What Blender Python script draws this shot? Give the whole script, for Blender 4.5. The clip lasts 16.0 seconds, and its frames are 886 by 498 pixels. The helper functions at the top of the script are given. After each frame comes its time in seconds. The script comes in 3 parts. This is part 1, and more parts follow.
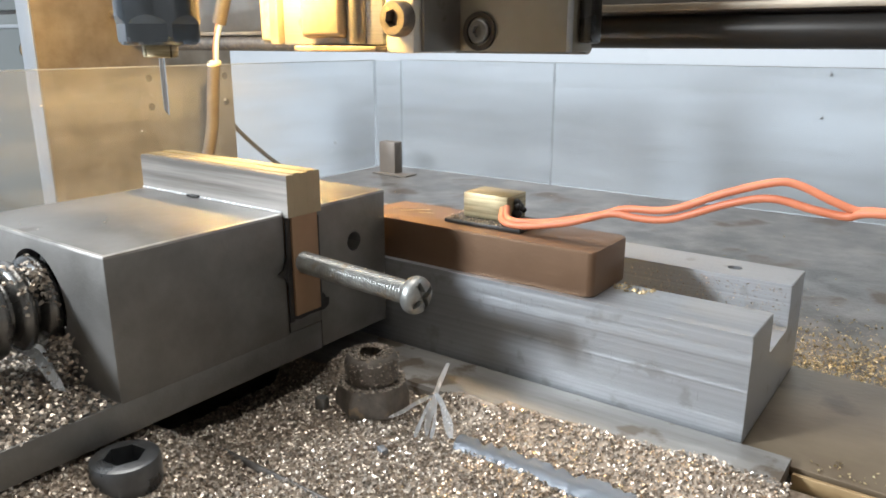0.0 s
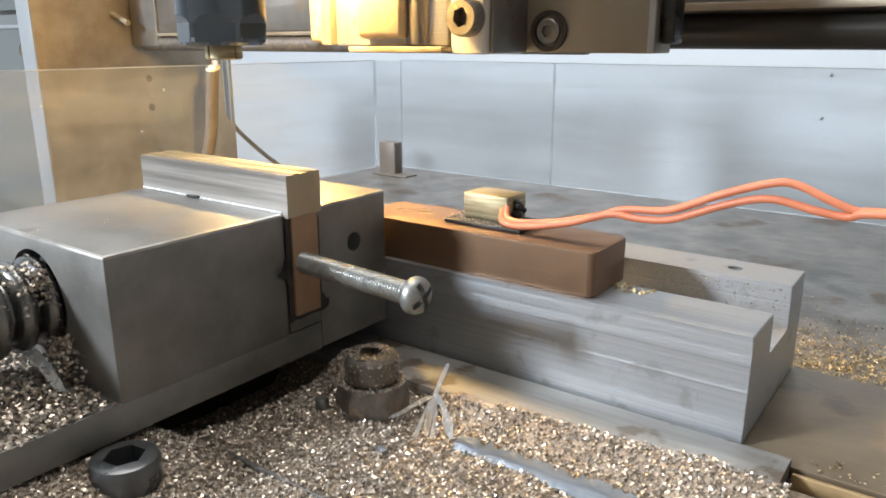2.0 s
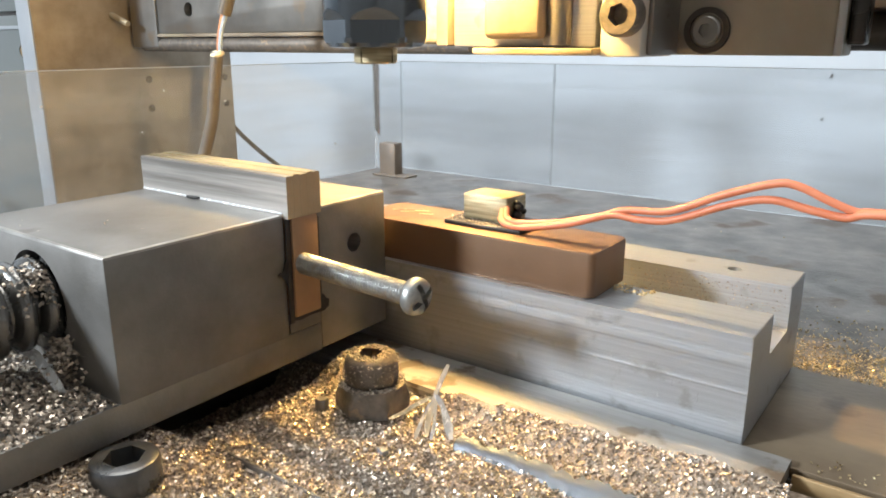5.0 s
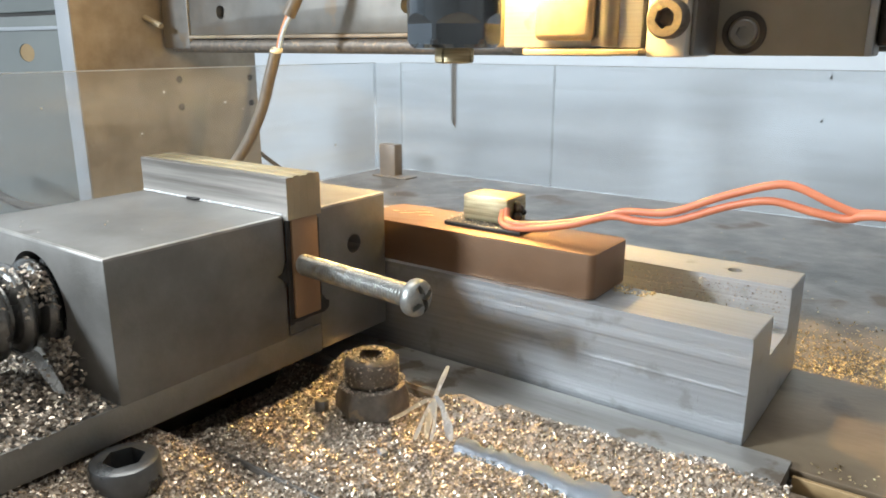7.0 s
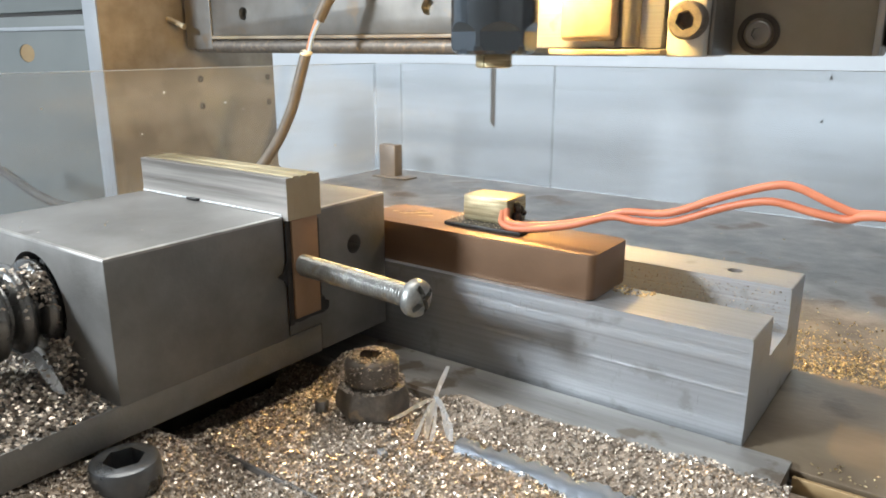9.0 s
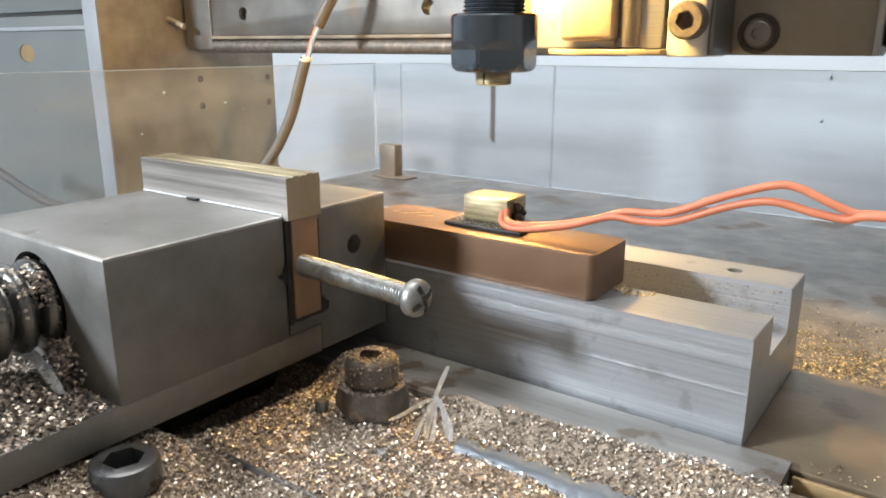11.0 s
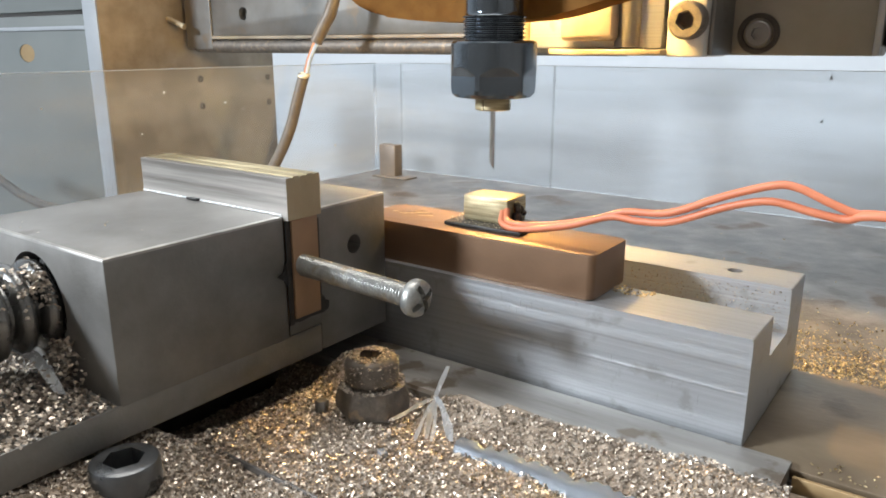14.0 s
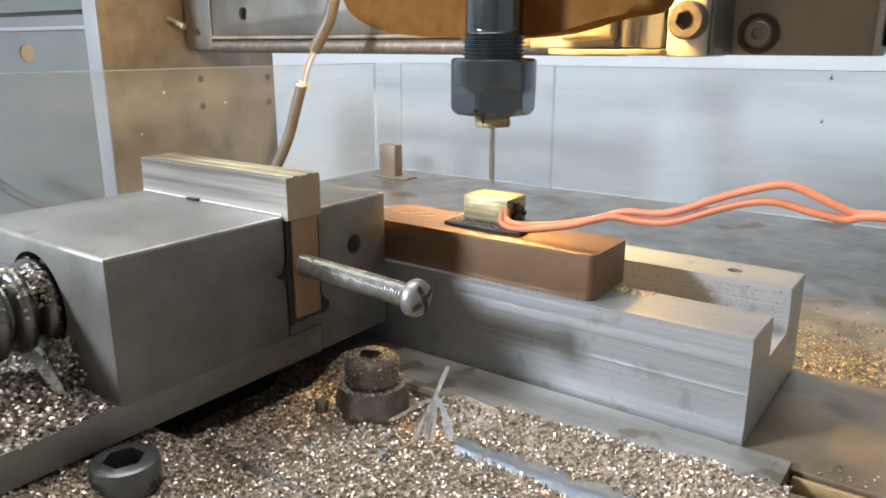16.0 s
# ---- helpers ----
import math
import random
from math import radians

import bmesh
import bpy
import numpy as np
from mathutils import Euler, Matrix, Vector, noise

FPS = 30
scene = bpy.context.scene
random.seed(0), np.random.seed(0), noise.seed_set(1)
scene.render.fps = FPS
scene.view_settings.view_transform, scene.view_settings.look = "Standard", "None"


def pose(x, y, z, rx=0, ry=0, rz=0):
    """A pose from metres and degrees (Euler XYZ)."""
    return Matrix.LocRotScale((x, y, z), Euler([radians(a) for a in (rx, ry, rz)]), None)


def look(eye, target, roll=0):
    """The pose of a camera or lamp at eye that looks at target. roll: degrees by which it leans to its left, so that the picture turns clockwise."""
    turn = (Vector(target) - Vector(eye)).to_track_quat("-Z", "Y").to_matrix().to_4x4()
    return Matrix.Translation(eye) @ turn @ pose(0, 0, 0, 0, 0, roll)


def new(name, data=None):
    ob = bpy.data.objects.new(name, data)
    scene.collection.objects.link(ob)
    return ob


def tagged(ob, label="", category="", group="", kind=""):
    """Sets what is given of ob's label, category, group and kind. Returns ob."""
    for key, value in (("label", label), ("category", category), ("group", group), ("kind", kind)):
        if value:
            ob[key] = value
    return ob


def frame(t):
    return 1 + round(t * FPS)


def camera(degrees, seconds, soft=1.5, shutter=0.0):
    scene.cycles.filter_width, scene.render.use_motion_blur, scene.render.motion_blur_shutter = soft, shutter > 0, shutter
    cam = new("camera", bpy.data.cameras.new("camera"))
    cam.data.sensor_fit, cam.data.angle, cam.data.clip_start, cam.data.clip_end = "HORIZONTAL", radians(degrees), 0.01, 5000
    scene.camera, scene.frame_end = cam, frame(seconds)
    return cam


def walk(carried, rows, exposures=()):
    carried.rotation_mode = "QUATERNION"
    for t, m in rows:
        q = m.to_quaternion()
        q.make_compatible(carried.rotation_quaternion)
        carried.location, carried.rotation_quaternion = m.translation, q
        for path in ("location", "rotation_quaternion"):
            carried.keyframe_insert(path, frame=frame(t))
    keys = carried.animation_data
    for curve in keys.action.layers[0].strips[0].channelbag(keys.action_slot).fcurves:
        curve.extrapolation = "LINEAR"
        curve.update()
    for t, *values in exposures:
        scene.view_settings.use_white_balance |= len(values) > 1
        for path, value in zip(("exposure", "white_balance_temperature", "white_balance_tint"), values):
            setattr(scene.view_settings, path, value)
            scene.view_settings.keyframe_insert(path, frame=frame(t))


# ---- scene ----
EZ = 0.0715                     # the lens's height over the base plate's top
PITCH, YAW = 15.411, 35.963
cam = camera(61.77, 16.0, soft=1.75)


def aim(extra):
    p, w = radians(PITCH + extra), radians(YAW)
    way = Vector((-math.sin(w) * math.cos(p), math.cos(w) * math.cos(p), -math.sin(p)))
    eye = Vector((0, 0, EZ))
    return look(eye, eye + way)


walk(cam, [(t, aim(d)) for t, d in ((0, .222), (1.5, .218), (2, .19), (4, .178), (5.2, .11), (6.3, .035), (8, .026), (8.6, 0), (9, 0), (16, 0))],
     exposures=[(0, -0.38, 6500, 10), (4.2, -0.38, 6500, 10), (6.5, -0.38, 6380, 7), (8.5, -0.38, 6380, 7), (9.2, -0.38, 6440, 9), (11.3, -0.38, 6500, 10), (16, -0.38, 6500, 10)])

# ---------------------------------------------------------------- light
world = bpy.data.worlds.new("world")
scene.world = world
world.use_nodes = True
wn = world.node_tree
sky = wn.nodes.new("ShaderNodeTexSky")
sky.sky_type, sky.sun_disc = "NISHITA", False
sky.sun_elevation, sky.sun_rotation = radians(35), radians(200)
wn.links.new(sky.outputs[0], wn.nodes["Background"].inputs[0])
wn.nodes["Background"].inputs[1].default_value = 0.08


def area(name, eye, target, sx, sy, power, color):
    la = bpy.data.lights.new(name, "AREA")
    la.shape, la.size, la.size_y, la.energy, la.color = "RECTANGLE", sx, sy, power, color
    ob = new(name, la)
    ob.matrix_world = look(eye, target)
    return ob


# the window beside the machine, and the tube lights on the ceiling
area("window_light", (-0.62, -0.72, 0.47), (-0.08, 0.12, 0.03), 0.13, 0.13, 24.0, (0.85, 0.925, 1.0))
area("ceiling_light", (-0.45, 0.28, 1.72), (-0.45, 0.28, 0), 1.2, 0.9, 29.0, (1.0, 0.95, 0.885))


# ---------------------------------------------------------------- materials
def material(name, c1, c2, metal=0.0, rough=0.5, scale=120.0, stretch=(1, 1, 1), bump=0.15, fine=1500.0, spots=None,
             spot_scale=60.0, spot_at=0.62, rough_var=0.15, per_object=0.0, island=0.0, contrast=(0.3, 0.7)):
    m = bpy.data.materials.new(name)
    m.use_nodes = True
    nt = m.node_tree
    N, L = nt.nodes.new, nt.links.new
    b = nt.nodes["Principled BSDF"]
    tc = N("ShaderNodeTexCoord")
    mp = N("ShaderNodeMapping")
    mp.inputs["Scale"].default_value = stretch
    L(tc.outputs["Object"], mp.inputs[0])
    n1 = N("ShaderNodeTexNoise")
    n1.inputs["Scale"].default_value, n1.inputs["Detail"].default_value, n1.inputs["Roughness"].default_value = scale, 6, 0.6
    L(mp.outputs[0], n1.inputs["Vector"])
    n2 = N("ShaderNodeTexNoise")
    n2.inputs["Scale"].default_value, n2.inputs["Detail"].default_value = fine, 3
    L(mp.outputs[0], n2.inputs["Vector"])
    mr = N("ShaderNodeMapRange")
    mr.inputs["From Min"].default_value, mr.inputs["From Max"].default_value = contrast
    L(n1.outputs[0], mr.inputs["Value"])
    mix = N("ShaderNodeMix")
    mix.data_type = "RGBA"
    mix.inputs[6].default_value, mix.inputs[7].default_value = (*c1, 1), (*c2, 1)
    L(mr.outputs[0], mix.inputs[0])
    col = mix.outputs[2]
    if spots:
        n3 = N("ShaderNodeTexNoise")
        n3.inputs["Scale"].default_value, n3.inputs["Detail"].default_value = spot_scale, 7
        L(tc.outputs["Object"], n3.inputs["Vector"])
        ms = N("ShaderNodeMapRange")
        ms.inputs["From Min"].default_value, ms.inputs["From Max"].default_value = spot_at, spot_at + 0.08
        L(n3.outputs[0], ms.inputs["Value"])
        mx = N("ShaderNodeMix")
        mx.data_type = "RGBA"
        L(ms.outputs[0], mx.inputs[0])
        L(col, mx.inputs[6])
        mx.inputs[7].default_value = (*spots, 1)
        col = mx.outputs[2]
    if per_object or island:
        src = N("ShaderNodeObjectInfo").outputs["Random"] if per_object else N("ShaderNodeNewGeometry").outputs["Random Per Island"]
        hv = N("ShaderNodeHueSaturation")
        rr = N("ShaderNodeMapRange")
        k = per_object or island
        rr.inputs["To Min"].default_value, rr.inputs["To Max"].default_value = 1 - k, 1 + k
        L(src, rr.inputs["Value"])
        L(rr.outputs[0], hv.inputs["Value"])
        L(col, hv.inputs["Color"])
        col = hv.outputs[0]
    L(col, b.inputs["Base Color"])
    b.inputs["Metallic"].default_value = metal
    rv = N("ShaderNodeMapRange")
    rv.inputs["To Min"].default_value, rv.inputs["To Max"].default_value = max(0.03, rough - rough_var), min(1, rough + rough_var)
    L(n1.outputs[0], rv.inputs["Value"])
    L(rv.outputs[0], b.inputs["Roughness"])
    if bump:
        bp = N("ShaderNodeBump")
        bp.inputs["Strength"].default_value, bp.inputs["Distance"].default_value = bump, 0.0003
        L(n2.outputs[0], bp.inputs["Height"])
        L(bp.outputs[0], b.inputs["Normal"])
    return m


def glowing(name, color, strength):
    m = bpy.data.materials.new(name)
    m.use_nodes = True
    b = m.node_tree.nodes["Principled BSDF"]
    b.inputs["Base Color"].default_value = (0.9, 0.85, 0.7, 1)
    b.inputs["Emission Color"].default_value, b.inputs["Emission Strength"].default_value = (*color, 1), strength
    return m


def clear_plastic(name):
    m = bpy.data.materials.new(name)
    m.use_nodes = True
    nt = m.node_tree
    N, L = nt.nodes.new, nt.links.new
    nt.nodes.remove(nt.nodes["Principled BSDF"])
    clear, haze, gloss = N("ShaderNodeBsdfTransparent"), N("ShaderNodeBsdfDiffuse"), N("ShaderNodeBsdfGlossy")
    clear.inputs[0].default_value = (0.95, 0.965, 0.975, 1)
    haze.inputs[0].default_value = (0.70, 0.72, 0.75, 1)
    gloss.inputs["Roughness"].default_value = 0.06
    tc, no, mr = N("ShaderNodeTexCoord"), N("ShaderNodeTexNoise"), N("ShaderNodeMapRange")
    mp = N("ShaderNodeMapping")
    mp.inputs["Scale"].default_value = (4, 4, 34)
    no.inputs["Detail"].default_value = 5
    no.inputs["Scale"].default_value = 2.0
    L(tc.outputs["Object"], mp.inputs[0])
    L(mp.outputs[0], no.inputs["Vector"])
    mr.inputs["From Min"].default_value, mr.inputs["From Max"].default_value = 0.40, 0.72
    mr.inputs["To Min"].default_value, mr.inputs["To Max"].default_value = 0.06, 0.18
    L(no.outputs[0], mr.inputs["Value"])
    a, c = N("ShaderNodeMixShader"), N("ShaderNodeMixShader")
    L(mr.outputs[0], a.inputs[0])
    L(clear.outputs[0], a.inputs[1])
    L(haze.outputs[0], a.inputs[2])
    fr = N("ShaderNodeFresnel")
    fr.inputs[0].default_value = 1.15
    L(fr.outputs[0], c.inputs[0])
    L(a.outputs[0], c.inputs[1])
    L(gloss.outputs[0], c.inputs[2])
    L(c.outputs[0], nt.nodes["Material Output"].inputs[0])
    return m


M_STEEL = material("ground_steel", (.145, .14, .13), (.285, .28, .27), .55, .48, 46, (1, 1, 1), .16, 1600, spots=(.2, .19, .18), spot_scale=90, spot_at=.66)
M_STEEL_DK = material("dark_steel", (.20, .195, .19), (.27, .26, .25), .8, .45, 70, (1, 1, 1), .15, 2000, spots=(.13, .11, .09), spot_scale=70, spot_at=.6)
M_ALU = material("extruded_aluminium", (.38, .395, .415), (.505, .525, .55), .8, .44, 60, (.03, 14, 30), .24, 420, rough_var=.2, contrast=(.28, .72), spots=(.36, .365, .37), spot_scale=170, spot_at=.60)
M_ALU_GREY = material("grey_aluminium", (.22, .215, .205), (.31, .305, .29), .8, .42, 50, (1, 1, 1), .12, 1500, spots=(.3, .25, .2), spot_scale=60, spot_at=.64)
M_STRIPGREY = material("worn_grey_strip", (.19, .18, .165), (.40, .39, .37), .7, .48, 90, (.12, 1, 1), .25, 900, spots=(.17, .14, .11), spot_scale=130, spot_at=.56, contrast=(.34, .64))
M_ALU_OLIVE = material("olive_grey_aluminium", (.23, .21, .17), (.31, .285, .235), .6, .45, 40, (1, 1, 1), .12, 1500)
M_ALU_TAN = material("stained_aluminium", (.26, .21, .155), (.43, .365, .285), .45, .5, 42, (1, 1, 1), .15, 1000, contrast=(.34, .66), spots=(.40, .34, .24), spot_scale=34, spot_at=.60)
M_COPPER = material("oxidised_copper", (.18, .110, .067), (.25, .154, .096), .6, .45, 34, (1, 1, 1), .12, 1300)
M_BRASS = material("brushed_brass", (.26, .21, .115), (.60, .51, .32), .6, .36, 90, (.5, .5, 12), .3, 700, contrast=(.38, .62))
M_STRIP = material("milled_strip", (.27, .25, .23), (.60, .57, .53), .6, .34, 46, (.13, 1, 4.2), .12, 900, contrast=(.38, .54))
M_STRIP_END = material("sawn_brass_ends", (.40, .33, .215), (.48, .40, .27), .4, .5, 120, (1, 1, 1), .12, 1500)
M_LEAD = material("oily_thread_steel", (.15, .15, .15), (.24, .24, .235), .85, .24, 120)
M_GOLDROUGH = material("rough_gold_casting", (.42, .34, .18), (.66, .56, .34), .5, .4, 420, (1, 1, 1), .9, 700)
M_SLAB = material("copper_strip", (.33, .205, .125), (.42, .27, .165), .5, .5, 90, (1, 1, 1), .15, 1300)
M_BLACK = material("plain_black", (.012, .011, .010), (.03, .027, .025), 0, .45, 200, (1, 1, 1), .5, 900)
M_ZINC = material("zinc_plating", (.24, .245, .235), (.40, .405, .39), .7, .38, 500, (1, 1, 1), .1, 2500, spots=(.3, .27, .22), spot_scale=260, spot_at=.62)
M_BOLT = material("dirty_bolt_steel", (.13, .118, .105), (.26, .23, .20), .6, .5, 320, (1, 1, 1), .5, 1400, spots=(.34, .27, .19), spot_scale=420, spot_at=.6)
M_BLACKOX = material("black_oxide_steel", (.08, .085, .09), (.17, .175, .18), .7, .30, 120, (1, 1, 1), .1, 1800)
M_NUT = material("blued_steel", (.13, .15, .17), (.19, .21, .235), .92, .20, 40, (1, 1, 1), .06, 1500)
M_BIT = material("carbide", (.78, .78, .79), (.84, .84, .85), 1.0, .12, 60, (1, 1, 1), 0, 2000, rough_var=.02)
M_WIRE = material("orange_silicone", (.60, .175, .085), (.70, .235, .12), 0, .48, 200, (1, 1, 1), .05, 900)
M_CABLE = material("grey_cable_jacket", (.11, .092, .075), (.16, .14, .115), 0, .45, 120, (1, 1, 1), .1, 1200)
M_CABLE_DK = material("dark_cable_jacket", (.05, .05, .05), (.08, .08, .08), 0, .5, 120)
M_CORE_CU = material("copper_core_wire", (.62, .27, .14), (.7, .33, .18), .4, .4, 200)
M_CORE_BL = material("blue_core_wire", (.38, .48, .60), (.45, .55, .66), 0, .4, 200)
M_TIP = material("pale_strip_end", (.8, .72, .5), (.85, .78, .58), 0, .5, 200)
M_TABLE = material("stained_table_steel", (.105, .097, .088), (.27, .255, .24), .3, .44, 75, (1, 1, 1), .5, 900, spots=(.11, .075, .05), spot_scale=38, spot_at=.57, contrast=(.36, .66))
M_PLATE = material("brown_base_plate", (.115, .082, .05), (.23, .185, .125), .25, .40, 55, (.5, 1, 1), .2, 900, spots=(.10, .07, .045), spot_scale=60, spot_at=.58)
M_OCHRE = material("ochre_plate_edge", (.27, .18, .085), (.37, .255, .125), .3, .45, 60)
M_BED = material("fine_swarf_dust", (.24, .19, .145), (.44, .365, .29), .3, .6, 900, (1, 1, 1), .8, 1500, contrast=(.35, .65))
M_CHIP = material("swarf_chips", (.36, .30, .245), (.70, .62, .53), .68, .35, 900, (1, 1, 1), 0, 900, island=.5)
# chips with the lamp's gold glow mixed into their base colour
M_CHIP_WARM = material("warm_lit_chips", (.48, .37, .20), (.82, .68, .42), .75, .32, 900, (1, 1, 1), 0, 900, island=.5)
M_GRIT = material("caked_brown_grit", (.26, .22, .18), (.52, .45, .375), .35, .55, 900, (1, 1, 1), 0, 900, island=.5)
M_FOIL = material("bright_aluminium_curl", (.72, .75, .78), (.95, .96, .98), .35, .26, 700, (1, 1, .4), .5, 900)
M_BLUESTRIP = material("blue_grey_steel", (.20, .22, .25), (.34, .36, .39), .5, .5, 80, (.3, 1, 1), .2, 900)
M_FELT = bpy.data.materials.new("brown_felt")
M_FELT.use_nodes = True
fn = M_FELT.node_tree
fd, ft, fm, fx = fn.nodes.new("ShaderNodeBsdfDiffuse"), fn.nodes.new("ShaderNodeBsdfTranslucent"), fn.nodes.new("ShaderNodeMixShader"), fn.nodes.new("ShaderNodeTexNoise")
fc, fb = fn.nodes.new("ShaderNodeMix"), fn.nodes.new("ShaderNodeBump")
fc.data_type = "RGBA"
fc.inputs[6].default_value, fc.inputs[7].default_value = (.14, .058, .018, 1), (.30, .15, .045, 1)
fx.inputs["Scale"].default_value, fx.inputs["Detail"].default_value = 260, 6
ftc = fn.nodes.new("ShaderNodeTexCoord")
fn.links.new(ftc.outputs["Object"], fx.inputs["Vector"])
fn.links.new(fx.outputs[0], fc.inputs[0])
fn.links.new(fx.outputs[0], fb.inputs["Height"])
fb.inputs["Distance"].default_value = .0006
fn.links.new(fc.outputs[2], fd.inputs[0])
ft.inputs[0].default_value = (.50, .29, .10, 1)
fn.links.new(fb.outputs[0], fd.inputs["Normal"])
fm.inputs[0].default_value = 0.15
fn.links.new(fd.outputs[0], fm.inputs[1])
fn.links.new(ft.outputs[0], fm.inputs[2])
fn.links.new(fm.outputs[0], fn.nodes["Material Output"].inputs[0])
M_PANEL = material("grey_green_panel", (.15, .165, .165), (.19, .205, .20), .2, .45, 12, (1, 1, 1), .05, 700)
M_PALE = material("pale_edge", (.31, .33, .355), (.38, .40, .425), .3, .4, 30)
M_WALL = material("white_panel_wall", (.71, .765, .825), (.77, .82, .87), 0, .55, 5, (1, 1, 1), .05, 300, spots=(.70, .755, .81), spot_scale=9, spot_at=.62)
# tone of the unseen walls, set to bounce fill onto near faces
M_FILLWALL = material("brown_fill_wall", (.28, .26, .235), (.38, .355, .325), 0, .7, 8, (1, 1, .2))
M_POST = material("brown_painted_post", (.16, .135, .115), (.22, .19, .16), .2, .5, 60)
M_CEIL = material("white_ceiling_paint", (.75, .77, .78), (.8, .82, .83), 0, .7, 6)
M_FLOOR = material("grey_concrete", (.25, .25, .25), (.36, .36, .35), 0, .7, 9)
M_RAIL = material("black_rail", (.03, .028, .025), (.06, .055, .05), .6, .3, 40, (.1, 1, 1), .05, 900)
M_RING = material("black_ring", (.04, .035, .03), (.07, .06, .05), .3, .5, 200)
M_LED = glowing("warm_led", (1.0, .62, .20), 2200.0)
M_SPECK = material("dried_splash", (.55, .56, .55), (.68, .69, .68), 0, .6, 200)
M_ACRYL_EDGE = material("sawn_acrylic_edge", (.40, .42, .44), (.52, .54, .56), 0, .35, 200)
M_SMEAR = material("grey_smear", (.30, .31, .32), (.38, .39, .40), 0, .6, 300)
M_SCRATCH = material("dull_scratch", (.29, .30, .315), (.34, .35, .365), .6, .5, 300)
M_CLAMP = material("pale_milled_aluminium", (.62, .61, .58), (.76, .75, .71), .35, .45, 120, (1, 1, .3), .15, 1200)
# lighter metal for upper bevels: their catch of the lamp, put into colour
M_GLINT_EDGE = material("glinting_bare_edge", (.28, .27, .255), (.50, .485, .46), .8, .42, 160, (1, 1, 1), .2, 1500)
M_CLEAR = clear_plastic("clear_acrylic")

# ---------------------------------------------------------------- mesh helpers
ORG = {}


def mesh_ob(name, bm, mat, org=(0, 0, 0), smooth=40):
    bmesh.ops.recalc_face_normals(bm, faces=bm.faces)
    bmesh.ops.translate(bm, verts=bm.verts, vec=-Vector(org))
    if smooth:
        for f in bm.faces:
            f.smooth = True
        for e in bm.edges:
            if len(e.link_faces) == 2 and e.calc_face_angle(0) > radians(smooth):
                e.smooth = False
    me = bpy.data.meshes.new(name)
    bm.to_mesh(me)
    bm.free()
    me.materials.append(mat)
    return new(name, me)


def thing(name, loc, label, category, group="", kind=""):
    ob = new(name)
    ob.empty_display_size = 0.005
    ob.location = loc
    ORG[ob.name] = Vector(loc)
    return tagged(ob, label, category, group, kind)


def part(name, bm, mat, parent, label="", smooth=40):
    org = ORG[parent.name]
    ob = mesh_ob(name, bm, mat, org, smooth)
    ob.parent = parent
    ORG[ob.name] = org
    return tagged(ob, label)


def solo(name, bm, mat, loc, label, category, group="", kind="", smooth=40):
    ob = mesh_ob(name, bm, mat, loc, smooth)
    ob.location = loc
    ORG[ob.name] = Vector(loc)
    return tagged(ob, label, category, group, kind)


def box(x0, x1, y0, y1, z0, z1, bev=0.0, seg=2, bm=None):
    bm = bm or bmesh.new()
    r = bmesh.ops.create_cube(bm, size=1, matrix=Matrix.Translation(((x0 + x1) / 2, (y0 + y1) / 2, (z0 + z1) / 2)) @ Matrix.Diagonal((x1 - x0, y1 - y0, z1 - z0, 1)))
    if bev:
        es = list({e for v in r["verts"] for e in v.link_edges})
        bmesh.ops.bevel(bm, geom=es, offset=bev, segments=seg, affect="EDGES", profile=0.5)
    return bm


def turned(profile, seg=48, m=Matrix(), bm=None):
    """A solid of revolution round z from (radius, z) pairs, closed at both ends."""
    bm = bm or bmesh.new()
    rings = []
    for r, z in profile:
        rings.append([bm.verts.new(m @ Vector((r * math.cos(a), r * math.sin(a), z))) for a in (2 * math.pi * i / seg for i in range(seg))])
    for a, b in zip(rings, rings[1:]):
        for i in range(seg):
            bm.faces.new((a[i], a[(i + 1) % seg], b[(i + 1) % seg], b[i]))
    bm.faces.new(rings[0][::-1])
    bm.faces.new(rings[-1])
    return bm


def prism(poly, axis, a0, a1, bev=0.0, seg=2, bm=None):
    """A flat outline (pairs), pushed along x, y or z from a0 to a1."""
    bm = bm or bmesh.new()
    put = {"x": lambda p, a: (a, p[0], p[1]), "y": lambda p, a: (p[0], a, p[1]), "z": lambda p, a: (p[0], p[1], a)}[axis]
    lo, hi = ([bm.verts.new(put(p, a)) for p in poly] for a in (a0, a1))
    n = len(poly)
    fs = [bm.faces.new(lo), bm.faces.new(hi[::-1])]
    fs += [bm.faces.new((lo[i], hi[i], hi[(i + 1) % n], lo[(i + 1) % n])) for i in range(n)]
    if bev:
        es = list({e for f in fs[:2] for e in f.edges})
        bmesh.ops.bevel(bm, geom=es, offset=bev, segments=seg, affect="EDGES", profile=0.5)
    return bm


def circle(cx, cy, r, n=32, a0=0.0):
    return [(cx + r * math.cos(a0 + 2 * math.pi * i / n), cy + r * math.sin(a0 + 2 * math.pi * i / n)) for i in range(n)]


def smooth_path(pts, per=6):
    pts = [Vector(p) for p in pts]
    q = [2 * pts[0] - pts[1], *pts, 2 * pts[-1] - pts[-2]]
    out = []
    for i in range(1, len(q) - 2):
        for k in range(per):
            t = k / per
            a, b, c, d = q[i - 1:i + 3]
            out.append(0.5 * ((2 * b) + (c - a) * t + (2 * a - 5 * b + 4 * c - d) * t * t + (3 * b - a - 3 * c + d) * t ** 3))
    return out + [pts[-1]]


